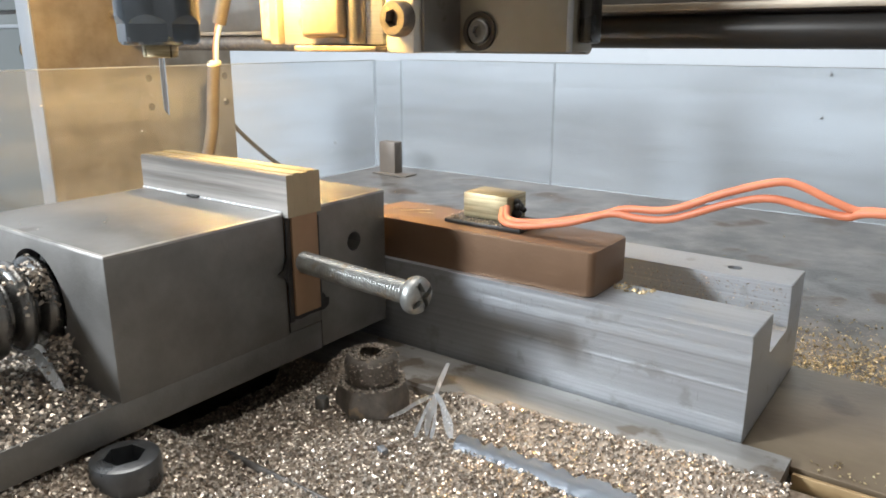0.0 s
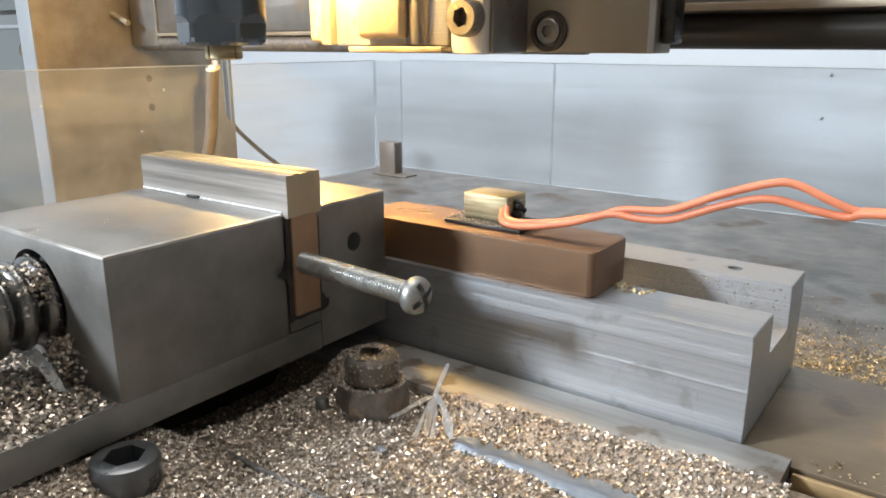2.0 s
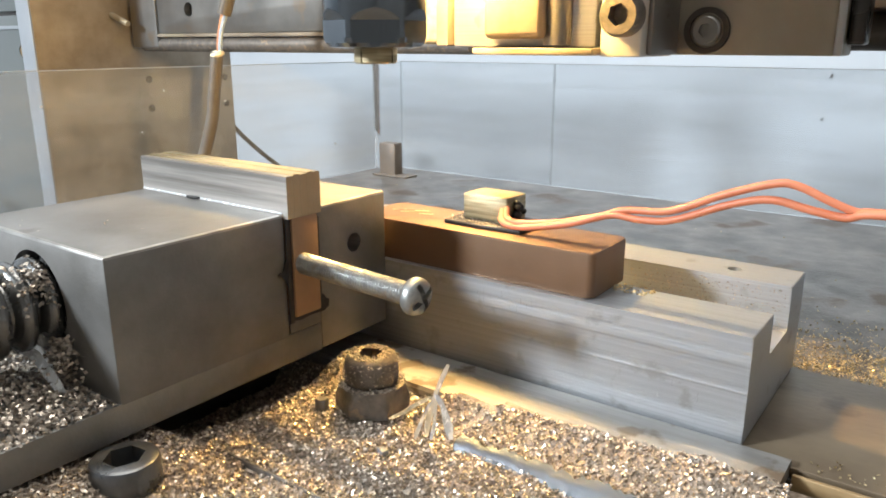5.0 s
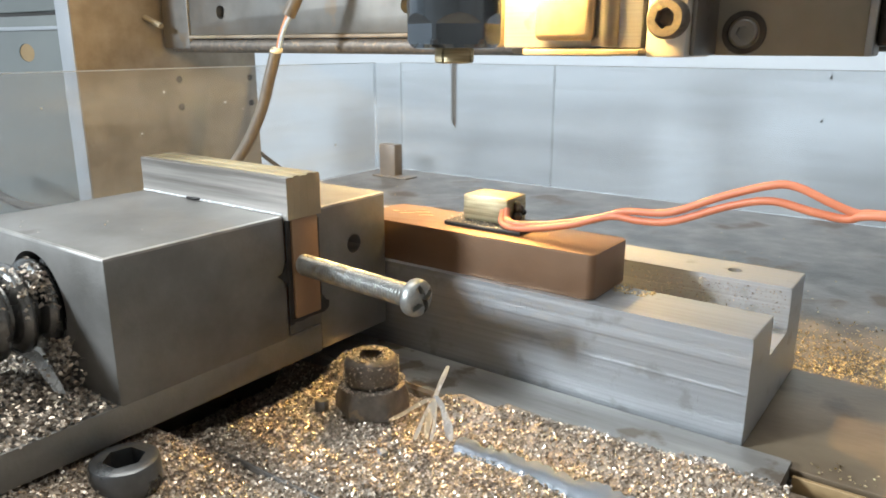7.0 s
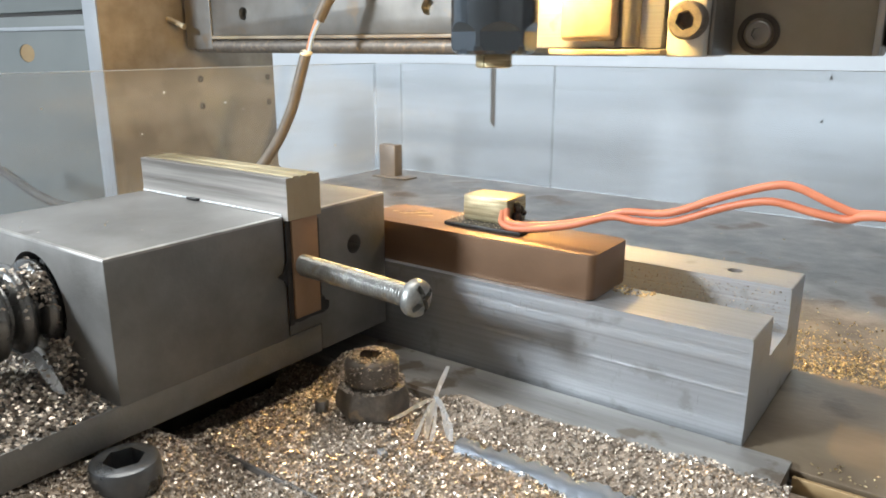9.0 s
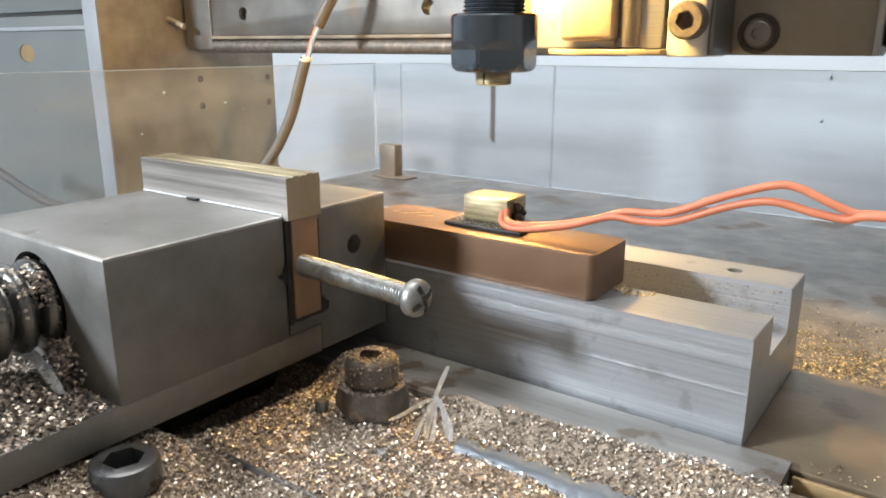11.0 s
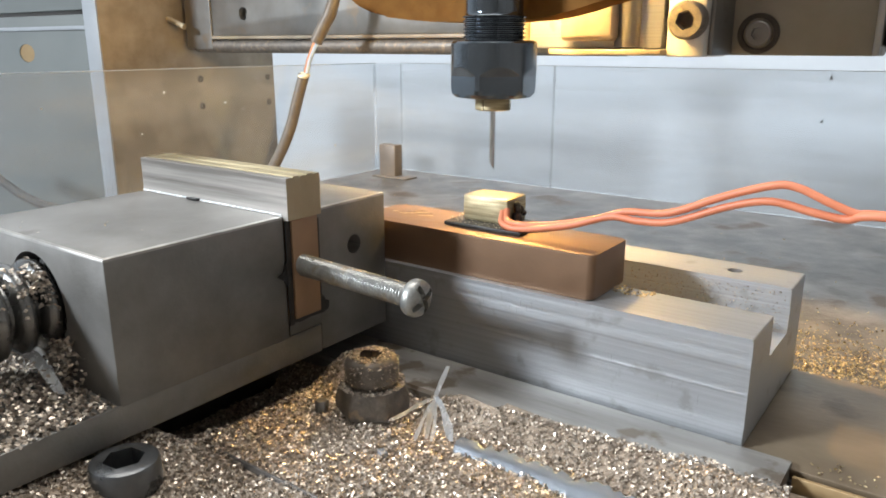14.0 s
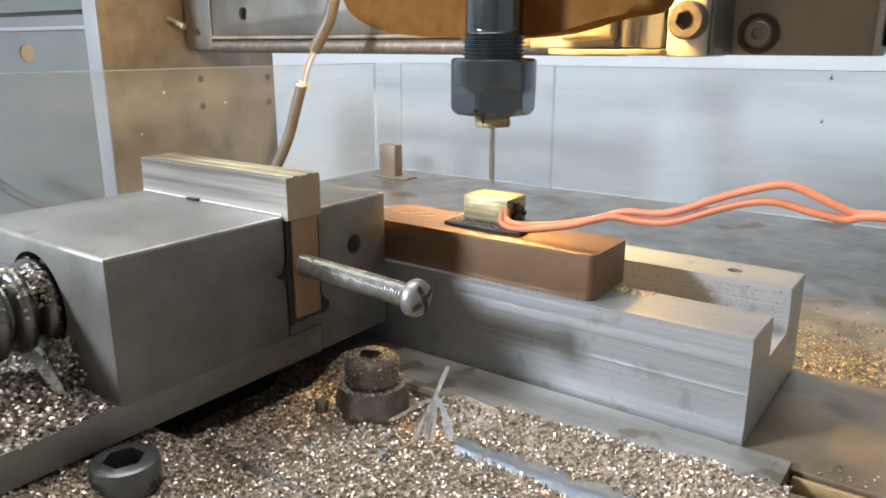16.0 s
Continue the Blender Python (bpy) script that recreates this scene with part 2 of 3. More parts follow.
def tube(pts, r, seg=10, per=6, bm=None):
    bm = bm or bmesh.new()
    path = smooth_path(pts, per)
    rings = []
    side = Vector((0.13, 0.21, 1)).normalized()
    for i, p in enumerate(path):
        d = (path[min(i + 1, len(path) - 1)] - path[max(i - 1, 0)]).normalized()
        u = (side - d * side.dot(d)).normalized()
        side = u
        w = d.cross(u)
        rings.append([bm.verts.new(p + r * (u * math.cos(a) + w * math.sin(a))) for a in (2 * math.pi * k / seg for k in range(seg))])
    for a, b in zip(rings, rings[1:]):
        for i in range(seg):
            bm.faces.new((a[i], a[(i + 1) % seg], b[(i + 1) % seg], b[i]))
    bm.faces.new(rings[0][::-1])
    bm.faces.new(rings[-1])
    return bm


def cut(ob, bm):
    """Takes the solid bm out of ob's mesh."""
    org = ORG[ob.name]
    bmesh.ops.recalc_face_normals(bm, faces=bm.faces)
    bmesh.ops.translate(bm, verts=bm.verts, vec=-org)
    me = bpy.data.meshes.new("cutter")
    bm.to_mesh(me)
    bm.free()
    tool = bpy.data.objects.new("cutter", me)
    scene.collection.objects.link(tool)
    tool.location = org
    mod = ob.modifiers.new("cut", "BOOLEAN")
    mod.operation, mod.object, mod.solver = "DIFFERENCE", tool, "EXACT"
    dg = bpy.context.evaluated_depsgraph_get()
    done = bpy.data.meshes.new_from_object(ob.evaluated_get(dg))
    ob.modifiers.clear()
    old, ob.data = ob.data, done
    bpy.data.objects.remove(tool)
    bpy.data.meshes.remove(me)
    bpy.data.meshes.remove(old)


AX_X = Matrix.Rotation(radians(90), 4, "Y")     # turns z into +x
AX_Y = Matrix.Rotation(radians(-90), 4, "X")    # turns z into +y


# ---------------------------------------------------------------- the room
def room():
    x0, x1, y0, y1, z0, z1 = -1.25, 1.1, -1.1, 0.95, -0.75, 1.75
    w = 0.05
    for name, b in (("floor", (x0, x1, y0, y1, z0 - w, z0)), ("ceiling", (x0, x1, y0, y1, z1, z1 + w))):
        solo(name, box(*b), M_FLOOR if name == "floor" else M_CEIL, (0, 0, b[4]), "grey concrete workshop floor" if name == "floor" else "plain white painted workshop ceiling", name, kind="structure")
    solo("wall_north", box(x0 - w, x1 + w, y1, y1 + w, z0, z1), M_WALL, (0, y1, z0), "bluish white panelled workshop wall", "wall", kind="structure")
    solo("wall_west", box(x0 - w, x0, y0, y1, z0, z1), M_WALL, (x0, 0, z0), "bluish white panelled workshop wall", "wall", kind="structure")
    # two unseen walls, added for their bounced light
    solo("wall_south", box(x0 - w, x1 + w, y0 - w, y0, z0, z1), M_FILLWALL, (0, y0, z0), "unseen light brown wall added to bounce fill light", "wall", kind="structure")
    solo("wall_east", box(x1, x1 + w, y0, y1, z0, z1), M_FILLWALL, (x1, 0, z0), "unseen light brown wall added to bounce fill light", "wall", kind="structure")


# ---------------------------------------------------------------- table and base
TX0, TY1 = -0.300, 0.353


def table():
    t = thing("machine_table", (0, 0.2, -0.03), "dark stained steel machine table strewn with swarf", "table", kind="structure")
    part("table_plate", box(TX0, 0.40, 0.1278, TY1, -0.022, -0.002, .0006), M_TABLE, t)
    part("table_edge", box(-0.0175, 0.32, 0.1266, 0.1276, -0.014, -0.0004, .0003), M_OCHRE, t, "ochre coloured edge of the plate")
    part("lower_bed", box(-0.40, 0.40, -0.16, 0.1260, -0.022, -0.009, .0006), M_TABLE, t)
    p = solo("base_plate", box(-0.20, 0.32, 0.1285, 0.1738, -0.0019, 0.0, .0004), M_PLATE, (0, .15, -.0019), "flat brown metal base plate under the channel", "plate")
    r = thing("ridged_strip", (-.11, .121, -.0018), "ridged aluminium strip along the channel's foot", "strip")
    part("strip_base", prism([(.1135, -.0018), (.1298, -.0018), (.1298, .0001), (.1291, .00115), (.1140, .00115), (.1135, .0004)], "x", -.20, -.0182), M_STRIPGREY, r, smooth=20)
    for y in (.1287, .1263, .1241, .1208, .1172):
        part("ridge", prism([(y, .00115), (y - .0003, .00117), (y - .0007, .00118), (y - .0011, .00115)], "x", -.1998, -.0184), M_STRIPGREY, r, smooth=20)


def corner_post():
    t = thing("corner_post", (-.2750, .3295, -.002), "small dark metal post at the table's corner", "post")
    part("post_block", box(-.2808, -.2690, .3240, .3310, -.002, .0165, .0008), M_POST, t)
    part("post_foot", box(-.2833, -.2585, .3205, .3310, -.0019, -.0012, .0002), M_POST, t, "thin brown metal foot")


def acrylic():
    top = EZ - 0.0105
    poly = [(TX0 + .0014, TY1 - .0121), (TX0 + .0042, TY1 - .0123), (TX0 + .0145, TY1 - .0042), (TX0 + .0149, TY1 - .0015), (TX0 + .0110, TY1 - .0020)]
    c = solo("acrylic_guard", prism(poly, "z", -.0019, top - .0003), M_CLEAR, (TX0 + .007, TY1 - .006, -.0019), "clear acrylic corner piece joining two guards", "guard panel", "acrylic guards")
    c.visible_shadow = False
    label = "clear hazy acrylic guard standing on the table's edge"
    rng = random.Random(21)
    for x0, x1, y0, y1 in ((TX0 + .0012, TX0 + .0042, -.05, TY1 - .0125), (TX0 + .0155, -.1838, TY1 - .0043, TY1 - .0013), (-.1832, .38, TY1 - .0043, TY1 - .0013)):
        loc = ((x0 + x1) / 2, (y0 + y1) / 2, -.0019)
        a = solo("acrylic_guard", box(x0, x1, y0, y1, -.0019, top, .0001, 1), M_CLEAR, loc, label, "guard panel", "acrylic guards")
        a.visible_shadow = False
        e = part("top_edge", box(x0 + .0002, x1 - .0002, y0 + .0004, y1 - .0004, top + .00005, top + .0003), M_ACRYL_EDGE, a, "pale sawn top edge of the sheet")
        e.visible_shadow = False
        if x1 > .3:
            for mx, mz, mw in ((-.0545, .0583, .0008), (-.0560, .0405, .0007), (-.118, .0500, .0004), (-.021, .0380, .0005)):
                part("smear_mark", prism([(mx - mw, mz - mw), (mx + mw, mz - .8 * mw), (mx + .3 * mw, mz + 1.5 * mw)], "y", y0 - .0002, y0 - .0001), M_SMEAR, a, "small grey smear")
        for k in range(14 if x1 - x0 < .01 else 0):
            r = rng.uniform(.0003, .0007)
            z = rng.uniform(.006, top - .004)
            m = Matrix.Translation((x1, rng.uniform(.12, .31), z)) @ AX_X
            bm = turned([(r, 0), (r * .7, .00008)], 7, m @ Matrix.Diagonal((1, rng.uniform(.5, 1.6), 1, 1)))
            part("speck", bm, M_SPECK, a, "pale dried splash")


# ---------------------------------------------------------------- the vise
def vise():
    v = thing("machine_vise", (-.135, .09, -.006), "small ground steel precision vise with brass strips clamped", "vise")
    jaw = part("moving_jaw", box(-.1585, -.1109, .0600, .0985, .0119, .0384, .0006), M_STEEL, v)
    cut(jaw, turned([(.0096, -.004), (.0096, .012)], 48, Matrix.Translation((-.1347, .060, .0262)) @ AX_Y))
    fixed = part("fixed_jaw", box(-.1592, -.1111, .1078, .1299, .0062, .0384, .0006), M_STEEL, v)
    cut(fixed, turned([(.0022, -.006), (.0022, .002)], 24, Matrix.Translation((-.1111, .1189, .0282)) @ AX_X))
    glint_edges(jaw)
    glint_edges(fixed)
    part("guide_rail", box(-.1585, -.11102, -.06, .1076, .0062, .0125, .0002), M_STEEL, v)
    part("vise_foot", box(-.154, -.130, -.05, .1298, -.0088, .0061, .0005), M_RAIL, v)
    part("jaw_key", box(-.1570, -.11095, .0986, .1077, .0126, .0158, .0002), M_STEEL, v)
    # lead screw
    prof = [(.0052, -.042)]
    z = -.042
    while z < .010:
        prof += [(.0056, z), (.0082, z + .0009), (.0085, z + .0019), (.0082, z + .0028), (.0056, z + .0036)]
        z += .0044
    part("lead_screw", turned(prof, 40, Matrix.Translation((-.1347, .060, .0262)) @ AX_Y), M_LEAD, v, "dull coarse-threaded lead screw", smooth=60)
    part("black_sliver", prism([(-.1412, .0974), (-.1385, .0972), (-.1372, .0981), (-.1400, .0982)], "z", .0384, .0390, .0001), M_BLACK, v, "small black sliver")
    # black marks where the jaws meet the strip
    part("black_seam", box(-.1108, -.1104, .0983, .0996, .0150, .0375, .0001), M_BLACK, v, "black strip in the seam")
    part("black_seam", box(-.1108, -.1104, .1069, .1076, .0155, .0365, .0001), M_BLACK, v, "black strip in the seam")
    bm = prism([(.0958, .0262), (.0972, .0268), (.0982, .0292), (.0986, .0292), (.0986, .0232), (.0982, .0236), (.0975, .0250)], "x", -.1108, -.1105)
    part("black_blot", bm, M_BLACK, v)
    bm = prism([(.0988, .0157), (.1010, .0152), (.1040, .0155), (.1080, .0153), (.1094, .0160), (.1096, .0176), (.1086, .0180), (.1079, .0192), (.1070, .0190), (.1069, .0161), (.0988, .0161)], "x", -.1108, -.1103)
    part("black_blot", bm, M_BLACK, v)


def glint_edges(ob):
    """Paints the lamp's glint on a block's upper bevels as brighter, rubbed metal."""
    ob.data.materials.append(M_GLINT_EDGE)
    for f in ob.data.polygons:
        if f.normal.z > .2 and max(abs(k) for k in f.normal) < .97:
            f.material_index = 1


def clamped_strips():
    s = thing("strip_stack", (-.134, .103, .0384), "stack of thin brass and steel strips clamped in the vise", "metal strips")
    n, y0, y1 = 5, .0984, .1076
    w = (y1 - y0) / n
    dz = (0, .00022, .00005, .00026, .00010)
    for i in range(n):
        a, b, h, c = y0 + i * w + .00001, y0 + (i + 1) * w - .00001, .0461 + dz[i], .00024
        p = part("strip", prism([(a, .0375), (b, .0375), (b, h - c), (b - c, h), (a + c, h), (a, h - c)], "x", -.1590 + .0004 * (i % 2), -.1096), M_STRIP if i == 0 else M_BRASS, s)
        p.data.materials.append(M_STRIP_END)
        for f in p.data.polygons:
            if abs(f.normal.x) > .9:
                f.material_index = 1
    # the white reflection along the strips' foot, made as a thin bright sliver
    part("bright_edge", prism([(.09795, .0385), (.0983, .0385), (.0983, .03875)], "x", -.1588, -.1112), M_FOIL, s, "bright sliver standing in for the window's reflection at the strips' foot")
    part("copper_slip", box(-.150, -.1099, .0996, .1068, .0162, .0374, .0003), M_SLAB, s, "copper coloured slip below the strips")


def screw():
    s = thing("machine_screw", (-.1099, .1022, .0272), "zinc plated pan head machine screw, standing out sideways", "screw")
    m = Matrix.Translation((-.1098, .1022, .0275)) @ Matrix.Rotation(radians(2.4), 4, "Y") @ AX_X
    prof = [(.0017, -.004)]
    z = -.004
    while z < .0275:
        prof += [(.00198, z), (.00228, z + .00022), (.00228, z + .00034), (.00198, z + .00056)]
        z += .0007
    prof += [(.0021, .0285)]
    part("threaded_shank", turned(prof, 24, m), M_ZINC, s, smooth=60)
    head = part("screw_head", turned([(.0019, .0283), (.0034, .0284), (.0036, .0289), (.0036, .0299), (.0032, .0308), (.0022, .0313), (.0008, .0315)], 32, m), M_ZINC, s)
    for a in (25, 115):
        bm = box(-.0796, -.0770, -.0030, .0030, -.00065, .00065)
        bmesh.ops.transform(bm, verts=bm.verts, matrix=Matrix.Translation((0, .1022, .0262)) @ pose(0, 0, 0, a))
        cut(head, bm)


# ---------------------------------------------------------------- channel, bar, touch block
def channel():
    poly = [(.1302, .0002), (.1733, .0002), (.1733, .0228), (.1604, .0228), (.1604, .0135), (.1598, .0129), (.1456, .0129), (.1450, .0135), (.1450, .0215), (.1302, .0215)]
    for z in (.0181, .0113, .0048):
        poly += [(.1302, z + .0007), (.13023, z + .0003), (.13023, z - .0003), (.1302, z - .0007)]
    c = solo("aluminium_channel", prism(poly, "x", -.172, -.0269, .00022, 2), M_ALU, (-.1, .152, 0), "extruded aluminium channel block with a drilled rib", "channel block", smooth=0)
    cut(c, turned([(.0016, -.006), (.0016, .004)], 24, Matrix.Translation((-.0402, .1668, .0228))))
    glint_edges(c)
    rnd = random.Random(6)
    for i in range(22):
        x, z, h = (rnd.uniform(-.085, -.068), rnd.uniform(.0165, .0195), rnd.uniform(.0003, .0008)) if i < 15 else (rnd.uniform(-.062, -.035), rnd.uniform(.006, .012), rnd.uniform(.0004, .0010))
        w = rnd.uniform(.00002, .00004)
        part("scratch", box(x - w, x + w, .13016, .1302, z - h, z + h), M_SCRATCH, c, "dull scratch")


def copper_bar():
    def rr(x0, x1, y0, y1, r, n=6):
        out = []
        for cx, cy, a in ((x1 - r, y1 - r, 0), (x0 + r, y1 - r, 90), (x0 + r, y0 + r, 180), (x1 - r, y0 + r, 270)):
            out += [(cx + r * math.cos(radians(a + 90 * k / n)), cy + r * math.sin(radians(a + 90 * k / n))) for k in range(n + 1)]
        return out
    b = solo("copper_bar", prism(rr(-.1215, -.0586, .1316, .1490, .0016), "z", .0216, .0311, .0004, 2), M_COPPER, (-.09, .14, .0216), "brown oxidised copper bar lying on the channel", "metal bar")
    rnd = random.Random(4)
    for i in range(7):
        x, y, a = -.116 + .0014 * i, .1405 + .004 * rnd.random(), rnd.uniform(20, 60)
        bm = box(-.0018, .0018, -.0001, .0001, 0, .00006)
        bmesh.ops.transform(bm, verts=bm.verts, matrix=pose(x, y, .0311, 0, 0, a))
        part("scratch", bm, M_STEEL_DK if i % 2 else M_TIP, b, "scribed mark")


def touch_block():
    t = thing("touch_probe", (-.089, .142, .0311), "small brass touch block glued on a black pad with two wires", "probe")
    part("pad", box(-.0985, -.0782, .1362, .1485, .0312, .0321, .0002), M_BLACK, t, "black plastic pad")
    blk = part("brass_block", box(-.0957, -.0838, .1400, .1486, .0321, .0380, .0004), M_BRASS, t)
    rnd = random.Random(8)
    bm = bmesh.new()
    for i in range(9):
        bmesh.ops.create_icosphere(bm, subdivisions=2, radius=.0007 + .0006 * rnd.random(), matrix=Matrix.Translation((-.0834 + .0006 * rnd.random(), .1425 + .004 * rnd.random(), .0335 + .0028 * rnd.random())))
    part("glue_blob", bm, M_BLACK, blk, "lump of black glue")
    upper = [(-.0841, .1404, .0357), (-.0827, .1384, .0338), (-.0789, .1375, .0336), (-.0713, .1385, .0345), (-.0610, .1385, .0373), (-.0557, .1390, .0392), (-.0466, .1385, .0403), (-.0369, .1385, .0446),
             (-.0285, .1385, .0476), (-.0244, .1385, .0476), (-.0192, .1385, .0456), (-.0147, .1385, .0442), (-.0102, .1385, .0445), (.02, .139, .0440), (.08, .145, .030)]
    lower = [(-.0848, .1399, .0353), (-.0834, .1376, .0331), (-.0781, .1370, .0328), (-.0673, .1375, .0350), (-.0586, .1385, .0379), (-.0526, .1385, .0378), (-.0459, .1385, .0386), (-.0357, .1385, .0429),
             (-.0286, .1385, .0447), (-.0215, .1385, .0436), (-.0163, .1385, .0431), (-.0102, .1375, .0444), (.02, .137, .0442), (.08, .141, .030)]
    part("wire", tube(upper, .00075), M_WIRE, t, "orange insulated wire")
    part("wire", tube(lower, .00075), M_WIRE, t, "orange insulated wire")


# ---------------------------------------------------------------- bolts
def hex_solid(x, y, z, half, h, turn, n=72):
    """A hexagon nut with its chamfered top, whose corners point at turn."""
    bm = bmesh.new()
    low, edge, top = [], [], []
    for i in range(n):
        a = 2 * math.pi * i / n
        r = half / math.cos((a - turn) % (math.pi / 3) - math.pi / 6)
        c, d = math.cos(a), math.sin(a)
        low.append(bm.verts.new((x + r * c, y + r * d, z)))
        edge.append(bm.verts.new((x + r * c, y + r * d, z + h - .0004 - 2.6 * max(0, r - half))))
        top.append(bm.verts.new((x + .97 * half * c, y + .97 * half * d, z + h)))
    for a, b in ((low, edge), (edge, top)):
        for i in range(n):
            bm.faces.new((a[i], a[(i + 1) % n], b[(i + 1) % n], b[i]))
    bm.faces.new(low[::-1])
    bm.faces.new(top)
    return bm


def cap_screw(name, x, y, z, mat, label, r=.005, h=.006, nut=False):
    t = thing(name, (x, y, z), label, "bolt")
    zz = z
    if nut:
        part("hex_nut", hex_solid(x, y, z, .0065, .0056, radians(-25)), mat, t)
        zz = z + .0056
    m = Matrix.Translation((x, y, zz))
    head = part("bolt_head", turned([(r - .0006, 0), (r - .0001, .0006), (r, .0014), (r, h - .0016), (r - .0004, h - .0007), (r - .0012, h - .0001), (r - .0018, h)] if nut else [(r - .0002, 0), (r, .0003), (r, h - .0010), (r - .0003, h - .0003), (r - .0009, h)], 40, m), mat, t)
    cut(head, prism(circle(x, y, r * .59, 6, radians(8)), "z", zz + h - .0050, zz + h + .002))
    return t


# ---------------------------------------------------------------- swarf
def flakes(name, spots, size, label, mat=None):
    """Many small bent flakes in one mesh; spots: (x, y, z) rows."""
    rng = np.random.default_rng(len(spots))
    n = len(spots)
    base = np.array([(-.5, -.3, 0), (0, -.36, .22), (.5, -.25, 0), (.45, .3, .05), (0, .33, .3), (-.5, .28, .02)])
    s = size * rng.uniform(.45, 1.25, (n, 1, 1)) * np.stack([rng.uniform(.7, 1.25, n), rng.uniform(.75, 1.35, n), rng.uniform(.6, 1.7, n)], 1)[:, None, :]
    v = base[None] * s
    a, b, c = rng.uniform(0, 2 * np.pi, n), rng.normal(0, .6, n), rng.normal(0, .6, n)
    ca, sa, cb, sb, cc, sc = np.cos(a), np.sin(a), np.cos(b), np.sin(b), np.cos(c), np.sin(c)
    R = np.empty((n, 3, 3))
    R[:, 0] = np.stack([ca * cb, ca * sb * sc - sa * cc, ca * sb * cc + sa * sc], 1)
    R[:, 1] = np.stack([sa * cb, sa * sb * sc + ca * cc, sa * sb * cc - ca * sc], 1)
    R[:, 2] = np.stack([-sb, cb * sc, cb * cc], 1)
    v = np.einsum("nij,nkj->nki", R, v) + np.asarray(spots)[:, None, :]
    f = (np.array([(0, 1, 4, 5), (1, 2, 3, 4)])[None] + 6 * np.arange(n)[:, None, None]).reshape(-1, 4)
    me = bpy.data.meshes.new(name)
    me.from_pydata(v.reshape(-1, 3).tolist(), [], f.tolist())
    me.materials.append(mat or M_CHIP)
    return tagged(new(name, me), label, "swarf", kind="stuff")


def wave(x, y, k, s):
    return noise.noise(Vector((x * k, y * k, s)))


def bed_height(x, y):
    h = -.0012 + .0012 * wave(x, y, 60, 3) + .0007 * wave(x, y, 160, 5)
    h += .0012 * math.exp(-((x + .107) / .008) ** 2)
    # the hollow in front of the vise's rail
    e = min(1, max(0, (-.1106 - x + .003 * wave(x, y, 90, 1)) / .004)) * min(1, max(0, (y - .070) / .006))
    h -= .0085 * e * (1 if y < .108 else max(0, 1 - (y - .108) / .006))
    h += .0010 * math.exp(-((x + .090) ** 2 + (y - .098) ** 2) / .00012)
    # banked up in the corner by the fixed jaw, and over the strip
    h += .0050 * math.exp(-((x + .106) ** 2 + (y - .1135) ** 2) / .00004)
    h += .0037 * min(1, max(0, (y - .1085) / .006)) * (x < -.016) * min(1, max(0, (x + .088) / .010))
    h += min(1, max(0, (.072 - y) / .006)) * (.0050 * min(1, max(0, (-.086 - x) / .026)))
    if x > -.016:
        h -= .0018 * min(1, max(0, (y - .09) / .02))
    return max(h, -.0086)


def bed_top(x, y):
    if (x + .1045) ** 2 + (y - .0560) ** 2 < .0036 ** 2:
        return -.0086
    return -.0030 if (y > .1168) or (y > .1142 and -.104 < x < -.069) else bed_height(x, y)


